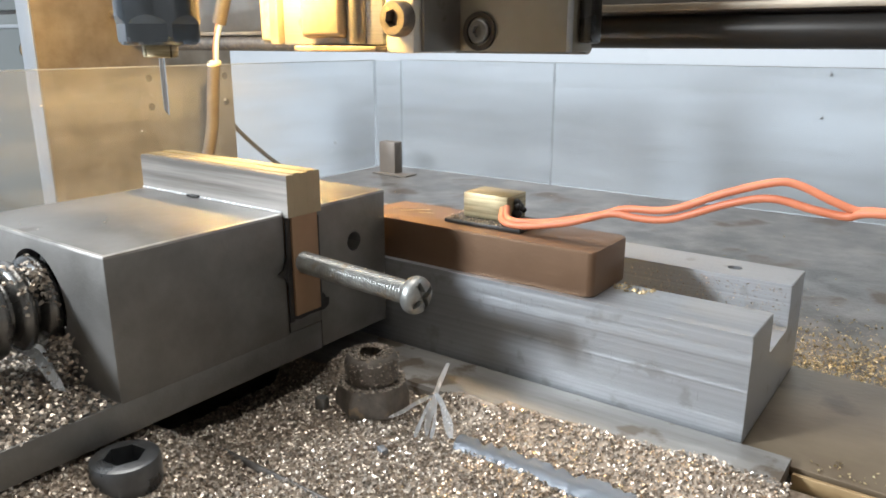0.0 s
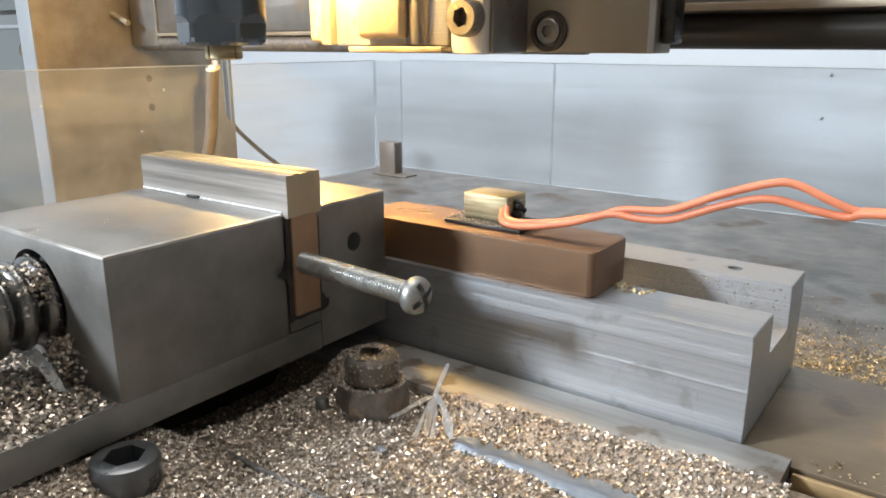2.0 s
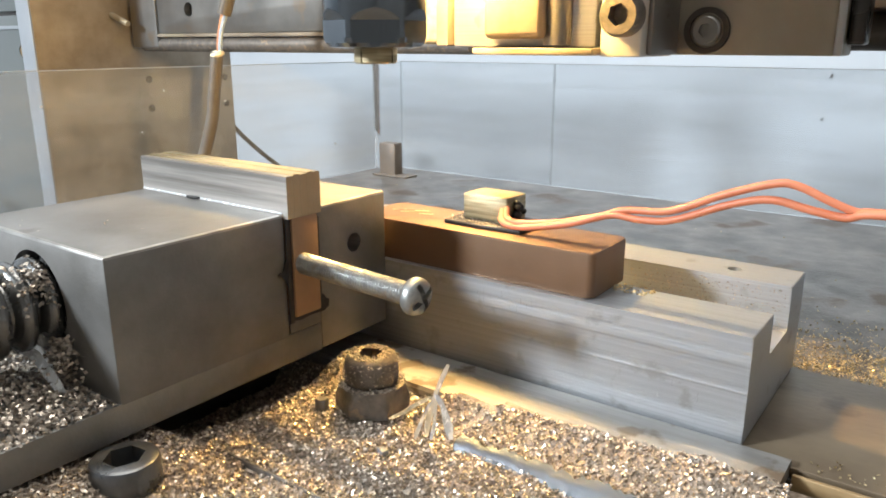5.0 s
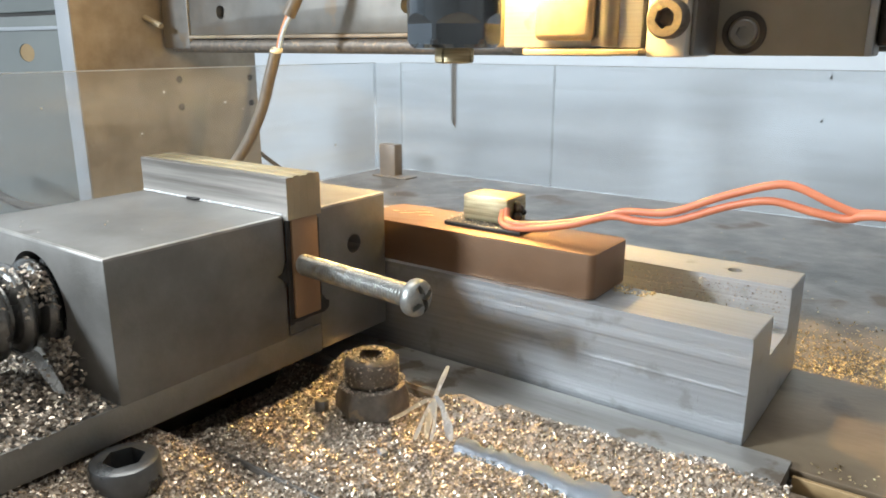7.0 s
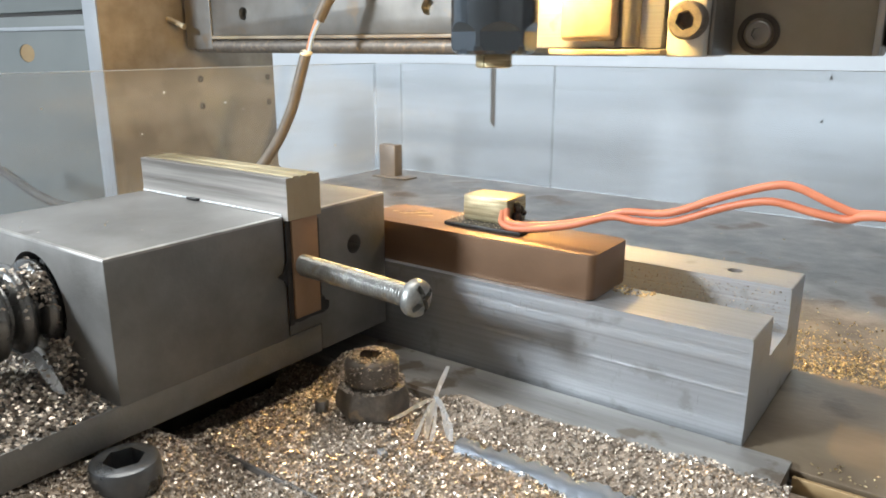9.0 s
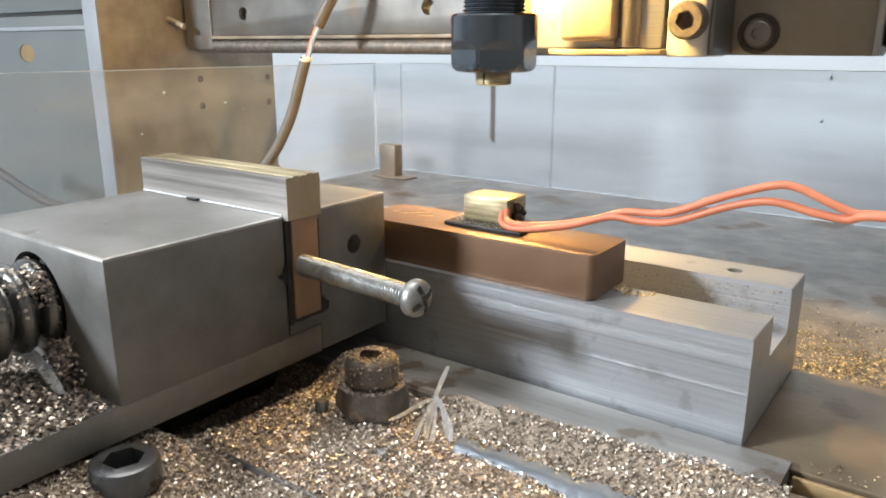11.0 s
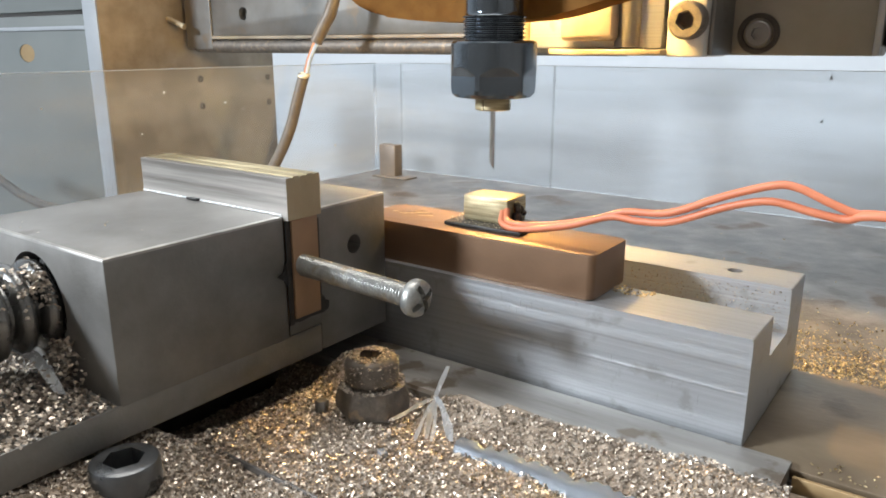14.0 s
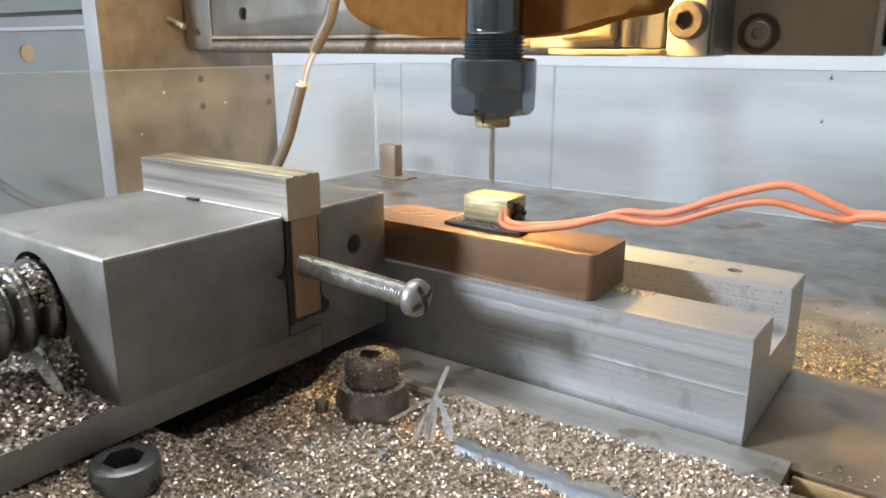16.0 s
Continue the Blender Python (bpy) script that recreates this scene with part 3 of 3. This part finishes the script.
def swarf():
    # the dusty bed under the chips
    nx, ny, x0, x1, y0, y1 = 170, 130, -.21, .06, -.05, .1260
    bm = bmesh.new()
    g = [[bm.verts.new((x0 + (x1 - x0) * i / nx, y0 + (y1 - y0) * j / ny, bed_top(x0 + (x1 - x0) * i / nx, y0 + (y1 - y0) * j / ny))) for j in range(ny + 1)] for i in range(nx + 1)]
    for i in range(nx):
        for j in range(ny):
            bm.faces.new((g[i][j], g[i + 1][j], g[i + 1][j + 1], g[i][j + 1]))
    solo("swarf_bed", bm, M_BED, (0, 0, -.0087), "bed of fine brown grey metal swarf", "swarf", kind="stuff")
    rng = random.Random(11)
    spots = []
    while len(spots) < 84000:
        x, y = rng.uniform(-.20, .03), rng.uniform(-.02, .1272)
        d = x * -.588 + y * .809
        if d < .035 or abs(x * .809 + y * .588) > .75 * d:
            continue
        if y > .1154 + .0022 * wave(x, y, 110, 9) - .0013 * (x < -.070) + .0022 * min(1, max(0, (x + .06) / .03)):
            continue
        if (x + .1045) ** 2 + (y - .0560) ** 2 < .0058 ** 2 or (x + .092) ** 2 + (y - .1024) ** 2 < .0066 ** 2:
            continue
        spots.append((x, y, bed_height(x, y) + rng.uniform(-.0001, .0005)))
    flakes("swarf_chips", spots, .00068, "loose glittering brown and silver metal chips")
    # on the vise's rail behind the jaw's left face, and caught on the lead screw
    spots = []
    for i in range(13000):
        x, y = rng.uniform(-.158, -.1112), rng.uniform(-.01, .0595)
        h = .0124 + max(0, .0050 + .002 * wave(x, y, 80, 2) - .0045 * max(0, (x + .128) / .017)) * min(1, max(.25, (.0615 - y) / .020)) * rng.uniform(.75, 1)
        spots.append((x, y, h))
    for i in range(150):
        a, y = rng.gauss(.75, .3), .0595 - abs(rng.gauss(0, .003))
        spots.append((-.1347 + .0087 * math.cos(a), y, .0262 + .0087 * math.sin(a)))
    for i in range(300):
        k = rng.random() ** .7
        spots.append((-.1255 + rng.gauss(0, .0034 - .0018 * k), .0596 - abs(rng.gauss(0, .0026 - .0014 * k)), .0130 + .0085 * k))
    flakes("swarf_chips", spots, .0009, "loose silver and brown metal chips heaped on the vise rail")
    # scattered behind the channel, in its slot, on the plate
    spots = []
    for i in range(17000):
        x = rng.uniform(-.07, .07)
        y = .1745 + abs(rng.gauss(0, .016))
        if rng.random() < .62 + .5 * wave(x, y, 90, 7) and x > -.045 + .01 * wave(x, y, 90, 4):
            spots.append((x, y, -.0018 + rng.uniform(0, .0004)))
    for i in range(260):
        x, y = rng.uniform(-.3, .2), rng.uniform(.18, .33)
        if x > TX0:
            spots.append((x, y, -.0017))
    for i in range(90):
        x, y = rng.uniform(-.055, -.03), rng.uniform(.1458, .1600)
        spots.append((x, y, .0131))
    for i in range(130):
        spots.append((rng.uniform(-.060, -.050), rng.uniform(.1400, .1448), .0217))
    for i in range(60):
        spots.append((rng.uniform(-.016, .01), .129 + abs(rng.gauss(0, .003)), .0003))
    flakes("swarf_chips", spots, .00055, "scattered metal chips on the table, tinted gold for the warm lamplight", M_CHIP_WARM)
    spots = [(rng.uniform(-.062, -.028), .1603 - .0003 * rng.random(), .0132 + .0088 * rng.random() ** 1.3) for _ in range(900)]
    flakes("swarf_chips", spots, .00036, "fine grit stuck to the slot's inner wall", M_GRIT)
    spots = [(-.092 + r * math.cos(a), .1022 + r * math.sin(a), .0119 + .0008 * (1 - r / .005) * rng.random()) for r, a in ((.0044 * rng.uniform(.5, 1), rng.uniform(0, 6.28)) for _ in range(620))]
    spots += [(-.092 + r * math.cos(a), .1024 + r * math.sin(a), .0061) for r, a in ((rng.uniform(.0053, .0069), rng.uniform(0, 6.28)) for _ in range(800))]
    for _ in range(420):
        a, k = rng.uniform(0, 6.28), rng.random()
        spots.append((-.092 + .0054 * math.cos(a), .1024 + .0054 * math.sin(a), .0062 + .0052 * k))
    flakes("swarf_chips", spots, .00042, "fine chips caked on the bolt head", M_GRIT)
    # dust on the screw and channel side
    spots = [(x, .1022 + rng.gauss(0, .0005), .0297 - .042 * (x + .1098)) for x in (-.109 + .026 * rng.random() ** 2 for _ in range(40))] + [(rng.uniform(-.158, -.112), rng.uniform(.062, .097), .0385) for _ in range(7)]
    spots += [(rng.uniform(-.0984, -.0785), rng.uniform(.1363, .1398), .0322) for _ in range(70)] + [(rng.uniform(-.099, -.096), rng.uniform(.1363, .1484), .0322) for _ in range(30)]
    flakes("swarf_chips", spots, .0004, "a few fine chips lying on the vise and pad")


def ribbon(pts, w, bm=None):
    bm = bm or bmesh.new()
    path = smooth_path(pts, 5)
    row = []
    for i, p in enumerate(path):
        k = i / (len(path) - 1)
        ww = w * (.25 + 1.5 * k * (1 - k) * (1.3 - k) + .12 * math.sin(9 * k))
        d = Vector((.75, .55, .1 * math.sin(5 * k))) * ww
        q = Vector((-.3, .4, .1)) * ww * .25
        row.append([bm.verts.new(p - d), bm.verts.new(p + q), bm.verts.new(p + d)])
    for a, b in zip(row, row[1:]):
        for j in range(2):
            bm.faces.new((a[j], a[j + 1], b[j + 1], b[j]))
    return bm


def foil_curl():
    bm = ribbon([(-.0757, .0990, .0002), (-.0748, .0986, .0045), (-.0733, .0985, .0094), (-.0722, .0987, .0125), (-.0707, .0990, .0163)], .0011)
    ribbon([(-.0832, .0975, .0022), (-.0808, .0980, .0040), (-.0778, .0984, .0064), (-.0742, .0985, .0092)], .0018, bm)
    ribbon([(-.0690, .0975, .0026), (-.0703, .0981, .0058), (-.0717, .0984, .0084), (-.0731, .0985, .0100)], .0014, bm)
    ribbon([(-.0735, .0975, .0010), (-.0731, .0980, .0042), (-.0730, .0984, .0090)], .0007, bm)
    ribbon([(-.0768, .0968, .0004), (-.0758, .0976, .0040), (-.0742, .0984, .0082)], .0008, bm)
    bmesh.ops.solidify(bm, geom=bm.faces[:], thickness=.00010)
    solo("aluminium_curl", bm, M_FOIL, (-.076, .1, -.001), "torn bright aluminium curl standing in the swarf", "metal curl")
    bm = ribbon([(-.1330, .0540, .0200), (-.1290, .0548, .0192), (-.1255, .0552, .0172), (-.1215, .0555, .0135)], .0030)
    bmesh.ops.solidify(bm, geom=bm.faces[:], thickness=.00010)
    solo("aluminium_curl", bm, M_FOIL, (-.127, .055, .013), "pale aluminium curl caught below the lead screw", "metal curl")
    bm = bmesh.new()
    rng = random.Random(3)
    n = 60
    rows = []
    for i in range(n + 1):
        x = -.0702 + i * .00095
        w = min(1, .4 + i / 10)
        jag = .0004 * rng.uniform(-1, 1)
        z = .0008 + .0005 * wave(x, 0, 130, 8)
        rows.append([bm.verts.new((x, .0998 - .0004 * w, z - .0026)), bm.verts.new((x, .1004 + .8 * jag, z - .0006)), bm.verts.new((x, .1014, z)), bm.verts.new((x, .1025 + jag, z + .0002 + 1.1 * jag)), bm.verts.new((x, .1031, z - .0022))])
    for a, b in zip(rows, rows[1:]):
        for j in range(4):
            bm.faces.new((a[j], a[j + 1], b[j + 1], b[j]))
    bmesh.ops.solidify(bm, geom=bm.faces[:], thickness=.0002)
    solo("steel_shaving", bm, M_BLUESTRIP, (-.045, .1, -.003), "long blue grey metal shaving half buried in swarf", "shaving")
    solo("buried_strip", box(-.1040, -.0600, .0736, .0741, -.0085, .0001, .0001), M_STEEL_DK, (-.08, .074, -.0085), "edge of a thin dark steel strip buried in swarf", "metal strip")
    solo("steel_pin", turned([(.0013, 0), (.0014, .0003), (.0014, .0030), (.0011, .0034)], 20, Matrix.Translation((-.1000, .0960, -.0012))), M_ALU_GREY, (-.1, .096, -.0012), "short grey steel pin standing in swarf", "pin")
    solo("tiny_shaving", prism([(-.0815, .0915), (-.0795, .0905), (-.0790, .0918), (-.0808, .0925)], "z", -.0015, -.0003, .0001), M_BLUESTRIP, (-.08, .0915, -.0015), "small blue grey metal fragment lying in swarf", "shaving")


# ---------------------------------------------------------------- machine: gantry, carriage, spindle
def gantry():
    g = thing("gantry", (-.40, .29, EZ), "aluminium gantry with stained side plate and grey beam", "gantry")
    side = part("side_plate", box(-.4120, -.400, .2312, .3540, EZ - .16, EZ + .12, .0008), M_ALU_TAN, g, "tan stained aluminium side plate")
    part("side_plate_edge", box(-.4125, -.3990, .2300, .2311, EZ - .16, EZ + .12, .0003), M_PALE, g, "pale sawn front edge")
    # flat black discs stand in for the shade inside the drilled holes
    for y, z in ((.2940, -.0205), (.2940, -.0370), (.3480, -.0210), (.3480, -.0375), (.2940, .0025), (.3470, .0000)):
        part("bolt_hole", turned([(.0021, -.0003), (.0021, .0002)], 20, Matrix.Translation((-.400, y, EZ + z)) @ AX_X), M_RING, g, "black disc for the shade in a drilled hole")
    part("dowel", turned([(.0015, 0), (.0015, .016)], 16, Matrix.Translation((-.400, .275, EZ + .0150)) @ Matrix.Rotation(radians(18), 4, "Y") @ AX_X), M_STRIP_END, g, "pale dowel pin")
    beam = part("beam", box(-.392, .32, .285, .300, EZ + .0049, EZ + .075, .0008), M_ALU_GREY, g, "grey aluminium beam")
    for x in (-.3447, -.2155, -.09, .04):
        cut(beam, turned([(.0036, -.006), (.0036, .004)], 28, Matrix.Translation((x, .285, EZ + .0168)) @ AX_Y))
    part("beam_flange", box(-.396, -.372, .2835, .302, EZ - .0025, EZ + .075, .001), M_ALU_GREY, g, "grey bracket at the beam's end")
    part("beam_lip", box(-.372, .32, .2835, .299, EZ + .0031, EZ + .0048, .0003), M_ALU_TAN, g, "tan lower lip")
    part("guide_bar", turned([(.0037, 0), (.0037, .27)], 28, Matrix.Translation((-.389, .2875, EZ - .0007)) @ AX_X), M_BOLT, g, "dark round guide bar")
    part("guide_rod", turned([(.0052, 0), (.0052, .43)], 32, Matrix.Translation((-.115, .2755, EZ + .0031)) @ AX_X), M_RAIL, g, "black guide rod")
    part("rail_cover", box(-.115, .32, .268, .2845, EZ + .0090, EZ + .0113, .0004), M_ALU_TAN, g, "thin tan rail cover")
    return g


def carriage():
    c = thing("carriage", (-.09, .2295, EZ), "machined aluminium spindle carriage with a warm lamp behind", "carriage")
    part("back_plate", box(-.128, -.0252, .2295, .2420, EZ - .0029, EZ + .07, .0006), M_ALU_OLIVE, c)
    part("end_cap", box(-.0250, -.0212, .232, .2395, EZ - .0005, EZ + .05, .0008), M_RAIL, c, "black plastic end cap")
    part("side_strip", box(-.0269, -.0251, .2285, .2294, EZ - .0029, EZ + .07, .0004), M_PALE, c, "pale edge strip")
    part("lower_ledge", box(-.1085, -.0745, .203, .2294, EZ - .0029, EZ - .0012, .0003), M_ALU_TAN, c, "thin tan ledge")
    part("front_block", box(-.1180, -.0760, .2080, .2293, EZ - .0010, EZ + .07, .0006), M_ALU, c, "bright aluminium block")
    part("block_edge", box(-.1225, -.1185, .2060, .2293, EZ - .0008, EZ + .07, .0005), M_ALU_TAN, c)
    part("gold_block", box(-.132, -.1240, .2100, .2293, EZ - .0003, EZ + .07, .0016, 3), M_GOLDROUGH, c, "rough brass coloured block")
    part("face_plate", box(-.1055, -.0880, .2030, .2079, EZ + .0010, EZ + .07, .0018, 3), M_ALU_TAN, c, "tan plate with rounded corner")
    part("pillar", turned([(.0040, 0), (.0040, .07)], 28, Matrix.Translation((-.0862, .2090, EZ - .0005))), M_STEEL_DK, c, "dark steel pillar")
    clamp = part("clamp_block", box(-.0748, -.0644, .2080, .2293, EZ - .0032, EZ + .05, .0005), M_CLAMP, c, "pale clamp block")
    sc = part("clamp_screw", turned([(.0046, 0), (.0050, -.0003), (.0050, -.0040), (.0044, -.0048)], 36, Matrix.Translation((-.0685, .2080, EZ + .0063)) @ AX_Y), M_BOLT, clamp, "steel socket screw")
    cut(sc, prism(circle(-.0685, EZ + .0063, .0026, 6, .3), "y", .2000, .2065))
    part("dark_plate", box(-.0643, -.0630, .2110, .2294, EZ - .0028, EZ + .06, .0004), M_STEEL_DK, c)
    ring = part("ring", turned([(.0056, -.0005), (.0056, .0006)], 40, Matrix.Translation((-.0559, .2289, EZ + .0030)) @ AX_Y), M_RING, c, "black ring round a sunk screw")
    cut(ring, turned([(.0042, -.003), (.0042, .003)], 40, Matrix.Translation((-.0559, .2289, EZ + .0030)) @ AX_Y))
    sk = part("sunk_screw", turned([(.0031, -.0010), (.0035, -.0006), (.0035, .0006)], 32, Matrix.Translation((-.0559, .2288, EZ + .0030)) @ AX_Y), M_ALU_GREY, ring, "sunk socket screw")
    cut(sk, prism(circle(-.0559, EZ + .0030, .0018, 6, .2), "y", .2270, .2293))
    m = Matrix.Translation((-.112, .190, EZ - .001))
    part("lamp_socket", turned([(.0040, .0362), (.0048, .0370), (.0048, .055), (.0040, .070)], 24, m), M_ALU_GREY, c)
    part("led_lamp", turned([(.0012, .0300), (.0042, .0307), (.0056, .0335), (.0050, .0355), (.0038, .0363)], 24, m), M_LED, c, "glowing warm white lamp")
    # unseen half shell, added to keep shallow lamp rays off the near side
    arc = [radians(185 + 8.5 * k) for k in range(21)]
    shell = [(.0092 * math.cos(a), .0092 * math.sin(a)) for a in arc] + [(.0097 * math.cos(a), .0097 * math.sin(a)) for a in reversed(arc)]
    bm = prism(shell, "z", .0240, .0470)
    bmesh.ops.transform(bm, verts=bm.verts, matrix=m)
    part("lamp_shade", bm, M_STEEL_DK, c, "added half-round light blocker beside the lamp, out of view")
    return c


SX, SY, TIP = -.0903, .1436, .0400


def spindle():
    s = thing("spindle", (SX, SY, TIP), "dark steel milling spindle with collet nut and engraving bit", "spindle")
    m = Matrix.Translation((SX, SY, 0))
    body = turned([(.0063, .0745), (.0063, .135)], 40, m)
    part("spindle_shaft", body, M_NUT, s, "smooth dark steel shaft")
    prof, z = [(.0055, .0680)], .0682
    while z < .0738:
        prof += [(.0064, z), (.0070, z + .0003), (.0070, z + .0004), (.0064, z + .0007)]
        z += .00085
    part("thread", turned(prof + [(.0063, .0746)], 40, m), M_NUT, s, "fine threaded shaft end", smooth=60)
    bm, n, rings = bmesh.new(), 180, []
    levels = [(.0563, .0066), (.0566, .0084), (.0573, .0092), (.0582, .0095)] + [(.0586 + .0002 * k, .0095) for k in range(29)] + [(.0681, .0095), (.0685, .0092), (.0687, .0088), (.0687, .0064)]
    for z, lim in levels:
        ring = []
        for i in range(n):
            a = 2 * math.pi * i / n
            flat = .00845 / math.cos((a - radians(-49 + 30)) % (math.pi / 3) - math.pi / 6)
            r = min(lim, flat + .55 * max(0, z - .0612)) if z < .0645 else lim
            ring.append(bm.verts.new((SX + r * math.cos(a), SY + r * math.sin(a), z)))
        rings.append(ring)
    for a, b in zip(rings, rings[1:]):
        for i in range(n):
            bm.faces.new((a[i], a[(i + 1) % n], b[(i + 1) % n], b[i]))
    bm.faces.new(rings[0][::-1])
    bm.faces.new(rings[-1])
    nut = part("collet_nut", bm, M_NUT, s, "blued steel collet nut with six flats", smooth=11)
    col = part("collet", turned([(.0036, .0536), (.0040, .0539), (.0040, .0572)], 36, m), M_BRASS, nut, "collet face")
    cut(col, box(SX - .006, SX + .006, SY - .0002, SY + .0002, .0530, .0560))
    cut(col, box(SX - .0002, SX + .0002, SY - .006, SY + .006, .0530, .0560))
    bm = turned([(.00060, TIP + .0008), (.00064, TIP + .0030), (.00070, .0545)], 24, m)
    for v in bm.verts:
        if v.co.z < TIP + .001:
            side = (v.co.x - SX) * .809 + (v.co.y - SY) * .588
            v.co.z = TIP + 1.5 * (.00060 - side)
    part("engraving_bit", bm, M_BIT, s, "slim polished steel engraving bit")
    # the brown pad behind the shaft
    poly = [(-.1460, .14), (-.1458, .0880), (-.1447, .0835), (-.1428, .0803), (-.1395, .0778), (-.1350, .0760), (-.1280, .0746), (-.1200, .0737), (-.1130, .0732), (-.1020, .0730), (-.0950, .0729), (-.0850, .0734), (-.0800, .0741), (-.0750, .0752), (-.0710, .0763), (-.0670, .0772), (-.0640, .0776), (-.0615, .0776), (-.0590, .0781), (-.0574, .0793), (-.0565, .0812), (-.0560, .0850), (-.0560, .14)]
    part("felt_pad", prism(poly, "y", SY + .0085, SY + .0195, .0022, 5), M_FELT, s, "thick brown fuzzy felt pad")
    return s


def cable():
    c = thing("hanging_cable", (-.27, .26, .0682), "grey cable with stripped copper and blue cores", "cable")
    part("jacket", tube([(-.27, .26, .0682), (-.2732, .2575, .055), (-.2775, .2550, .040), (-.2865, .2508, .022), (-.3005, .2447, .006), (-.325, .236, -.004)], .0027, 14), M_CABLE, c)
    c0 = c.children[0]
    part("core", tube([(-.2703, .2603, .066), (-.2678, .2612, .075), (-.2640, .2635, .085), (-.259, .266, .096)], .0009, 8), M_CORE_CU, c0, "copper coloured core")
    part("core", tube([(-.2692, .2603, .066), (-.2662, .2614, .076), (-.2622, .2640, .085), (-.257, .267, .096)], .0009, 8), M_CORE_BL, c0, "pale blue core")
    part("ragged_end", turned([(.0028, 0), (.0032, .0009), (.0024, .0020)], 9, Matrix.Translation((-.27, .26, .0668)) @ pose(0, 0, 0, 12, 8)), M_TIP, c0, "ragged pale jacket end")
    part("sleeve", tube([(-.2642, .2632, .083), (-.2600, .2650, .091), (-.256, .267, .100), (-.249, .270, .130)], .0030, 10), M_CABLE, c, "slack sleeve round the cores")
    return c


def far_things():
    p = thing("side_cabinet", (-.5, .285, -.1), "grey green sheet metal machine panel", "panel")
    body = part("panel", box(-.80, -.445, .280, .300, -.12, EZ + .0200, .001), M_PANEL, p)
    cut(body, turned([(.0066, -.006), (.0066, .0012)], 32, Matrix.Translation((-.5861, .280, EZ - .006)) @ Matrix.Diagonal((1.7, 1, 1, 1)) @ AX_Y))
    part("hole_back", turned([(.0064, 0), (.0064, .0006)], 32, Matrix.Translation((-.5861, .2804, EZ - .006)) @ Matrix.Diagonal((1.7, 1, 1, 1)) @ AX_Y), M_OCHRE, p, "ochre wood seen in the hole")
    part("pale_bead", box(-.80, -.445, .2785, .2799, EZ + .0098, EZ + .0125, .0004), M_PALE, p, "pale bead")
    part("top_panel", box(-.80, -.445, .2815, .300, EZ + .0228, EZ + .10, .001), M_PANEL, p)
    part("black_gap", box(-.80, -.445, .284, .299, EZ + .0201, EZ + .0227), M_RAIL, p, "dark joint")
    solo("floor_cable", tube([(-.425, .310, .060), (-.425, .327, .030), (-.425, .337, .015), (-.425, .353, .0), (-.425, .368, -.012), (-.425, .40, -.035)], .0016, 10), M_CABLE_DK, (-.425, .35, 0), "thin dark cable hanging behind the table", "cable")
    d = solo("loop_cable", tube([(-.56, .2, .012), (-.515, .2, .006), (-.472, .2, -.0005), (-.434, .2, -.010), (-.404, .2, -.0135), (-.369, .2, -.012)], .0026, 10), M_CABLE_DK, (-.44, .2, -.01), "thin dark cable drooping beside the gantry", "cable")
    return d


room()
table()
corner_post()
acrylic()
vise()
clamped_strips()
screw()
channel()
copper_bar()
touch_block()
cap_screw("nut_and_bolt", -.0920, .1024, .0004, M_BOLT, "swarf-caked socket bolt with a hex nut", .0054, .0060, True)
cap_screw("socket_bolt", -.1045, .0560, -.0005, M_BLACKOX, "black oxide socket head bolt standing in swarf", .0056, .0075)
G, C, S, K = gantry(), carriage(), spindle(), cable()
LOOP = far_things()
foil_curl()
swarf()


def motions():
    x_end, x_start, speed = SX, -.1613, .01468
    dy0 = -.0355

    def ex(t):
        return min(0.0, x_start + speed * max(0, t - .41) - x_end)

    def ey(t):
        return dy0 * (1 - min(1, max(0, (t - 5.58) / (8.07 - 5.58))))

    def ez(t):
        return .00186 * min(16 - 8.35, 16 - max(t, 8.35))

    times = sorted({round(.5 * i, 2) for i in range(33)} | {.35, .47, 5.15, 5.28, 5.53, 5.65, 8.02, 8.12, 8.3, 8.4})
    walk(G, [(t, Matrix.Translation(G.location + Vector((0, ey(t), 0)))) for t in times])
    base_c, base_s = C.location.copy(), S.location.copy()
    walk(C, [(t, Matrix.Translation(base_c + Vector((ex(t), ey(t), 0)))) for t in times])
    walk(S, [(t, Matrix.Translation(base_s + Vector((ex(t), ey(t), ez(t))))) for t in times])
    base_k = K.location.copy()
    sway = ((0, -.054, -.005), (1.5, -.054, -.007), (3.5, -.0590, -.004), (4.1, -.0555, -.002), (5.5, -.048, 0), (6.3, -.033, .001), (6.5, -.0285, .001), (7, -.0187, .0012), (8.07, 0, .0004), (8.35, 0, 0), (9, 0, 0), (12.5, -.0012, -.0068), (16, -.0036, -.0144))
    lean = {0: -11, 1.5: -11, 3.5: -11, 4.1: -10, 5.5: -7, 6.3: -4, 6.5: -3}
    across = Vector((-.588, .809, 0))
    walk(K, [(t, Matrix.Translation(base_k + Vector((0, y, z))) @ Matrix.Rotation(radians(lean.get(t, 0)), 4, across)) for t, y, z in sway])
    base_l = LOOP.location.copy()
    walk(LOOP, [(t, Matrix.Translation(base_l + Vector((x, 0, z)))) for t, x, z in ((0, -.11, -.03), (5.58, -.10, -.03), (7, -.048, -.006), (8.07, -.004, 0), (8.5, 0, 0), (9, 0, 0), (12.5, -.010, -.002), (16, -.026, -.003))])


motions()
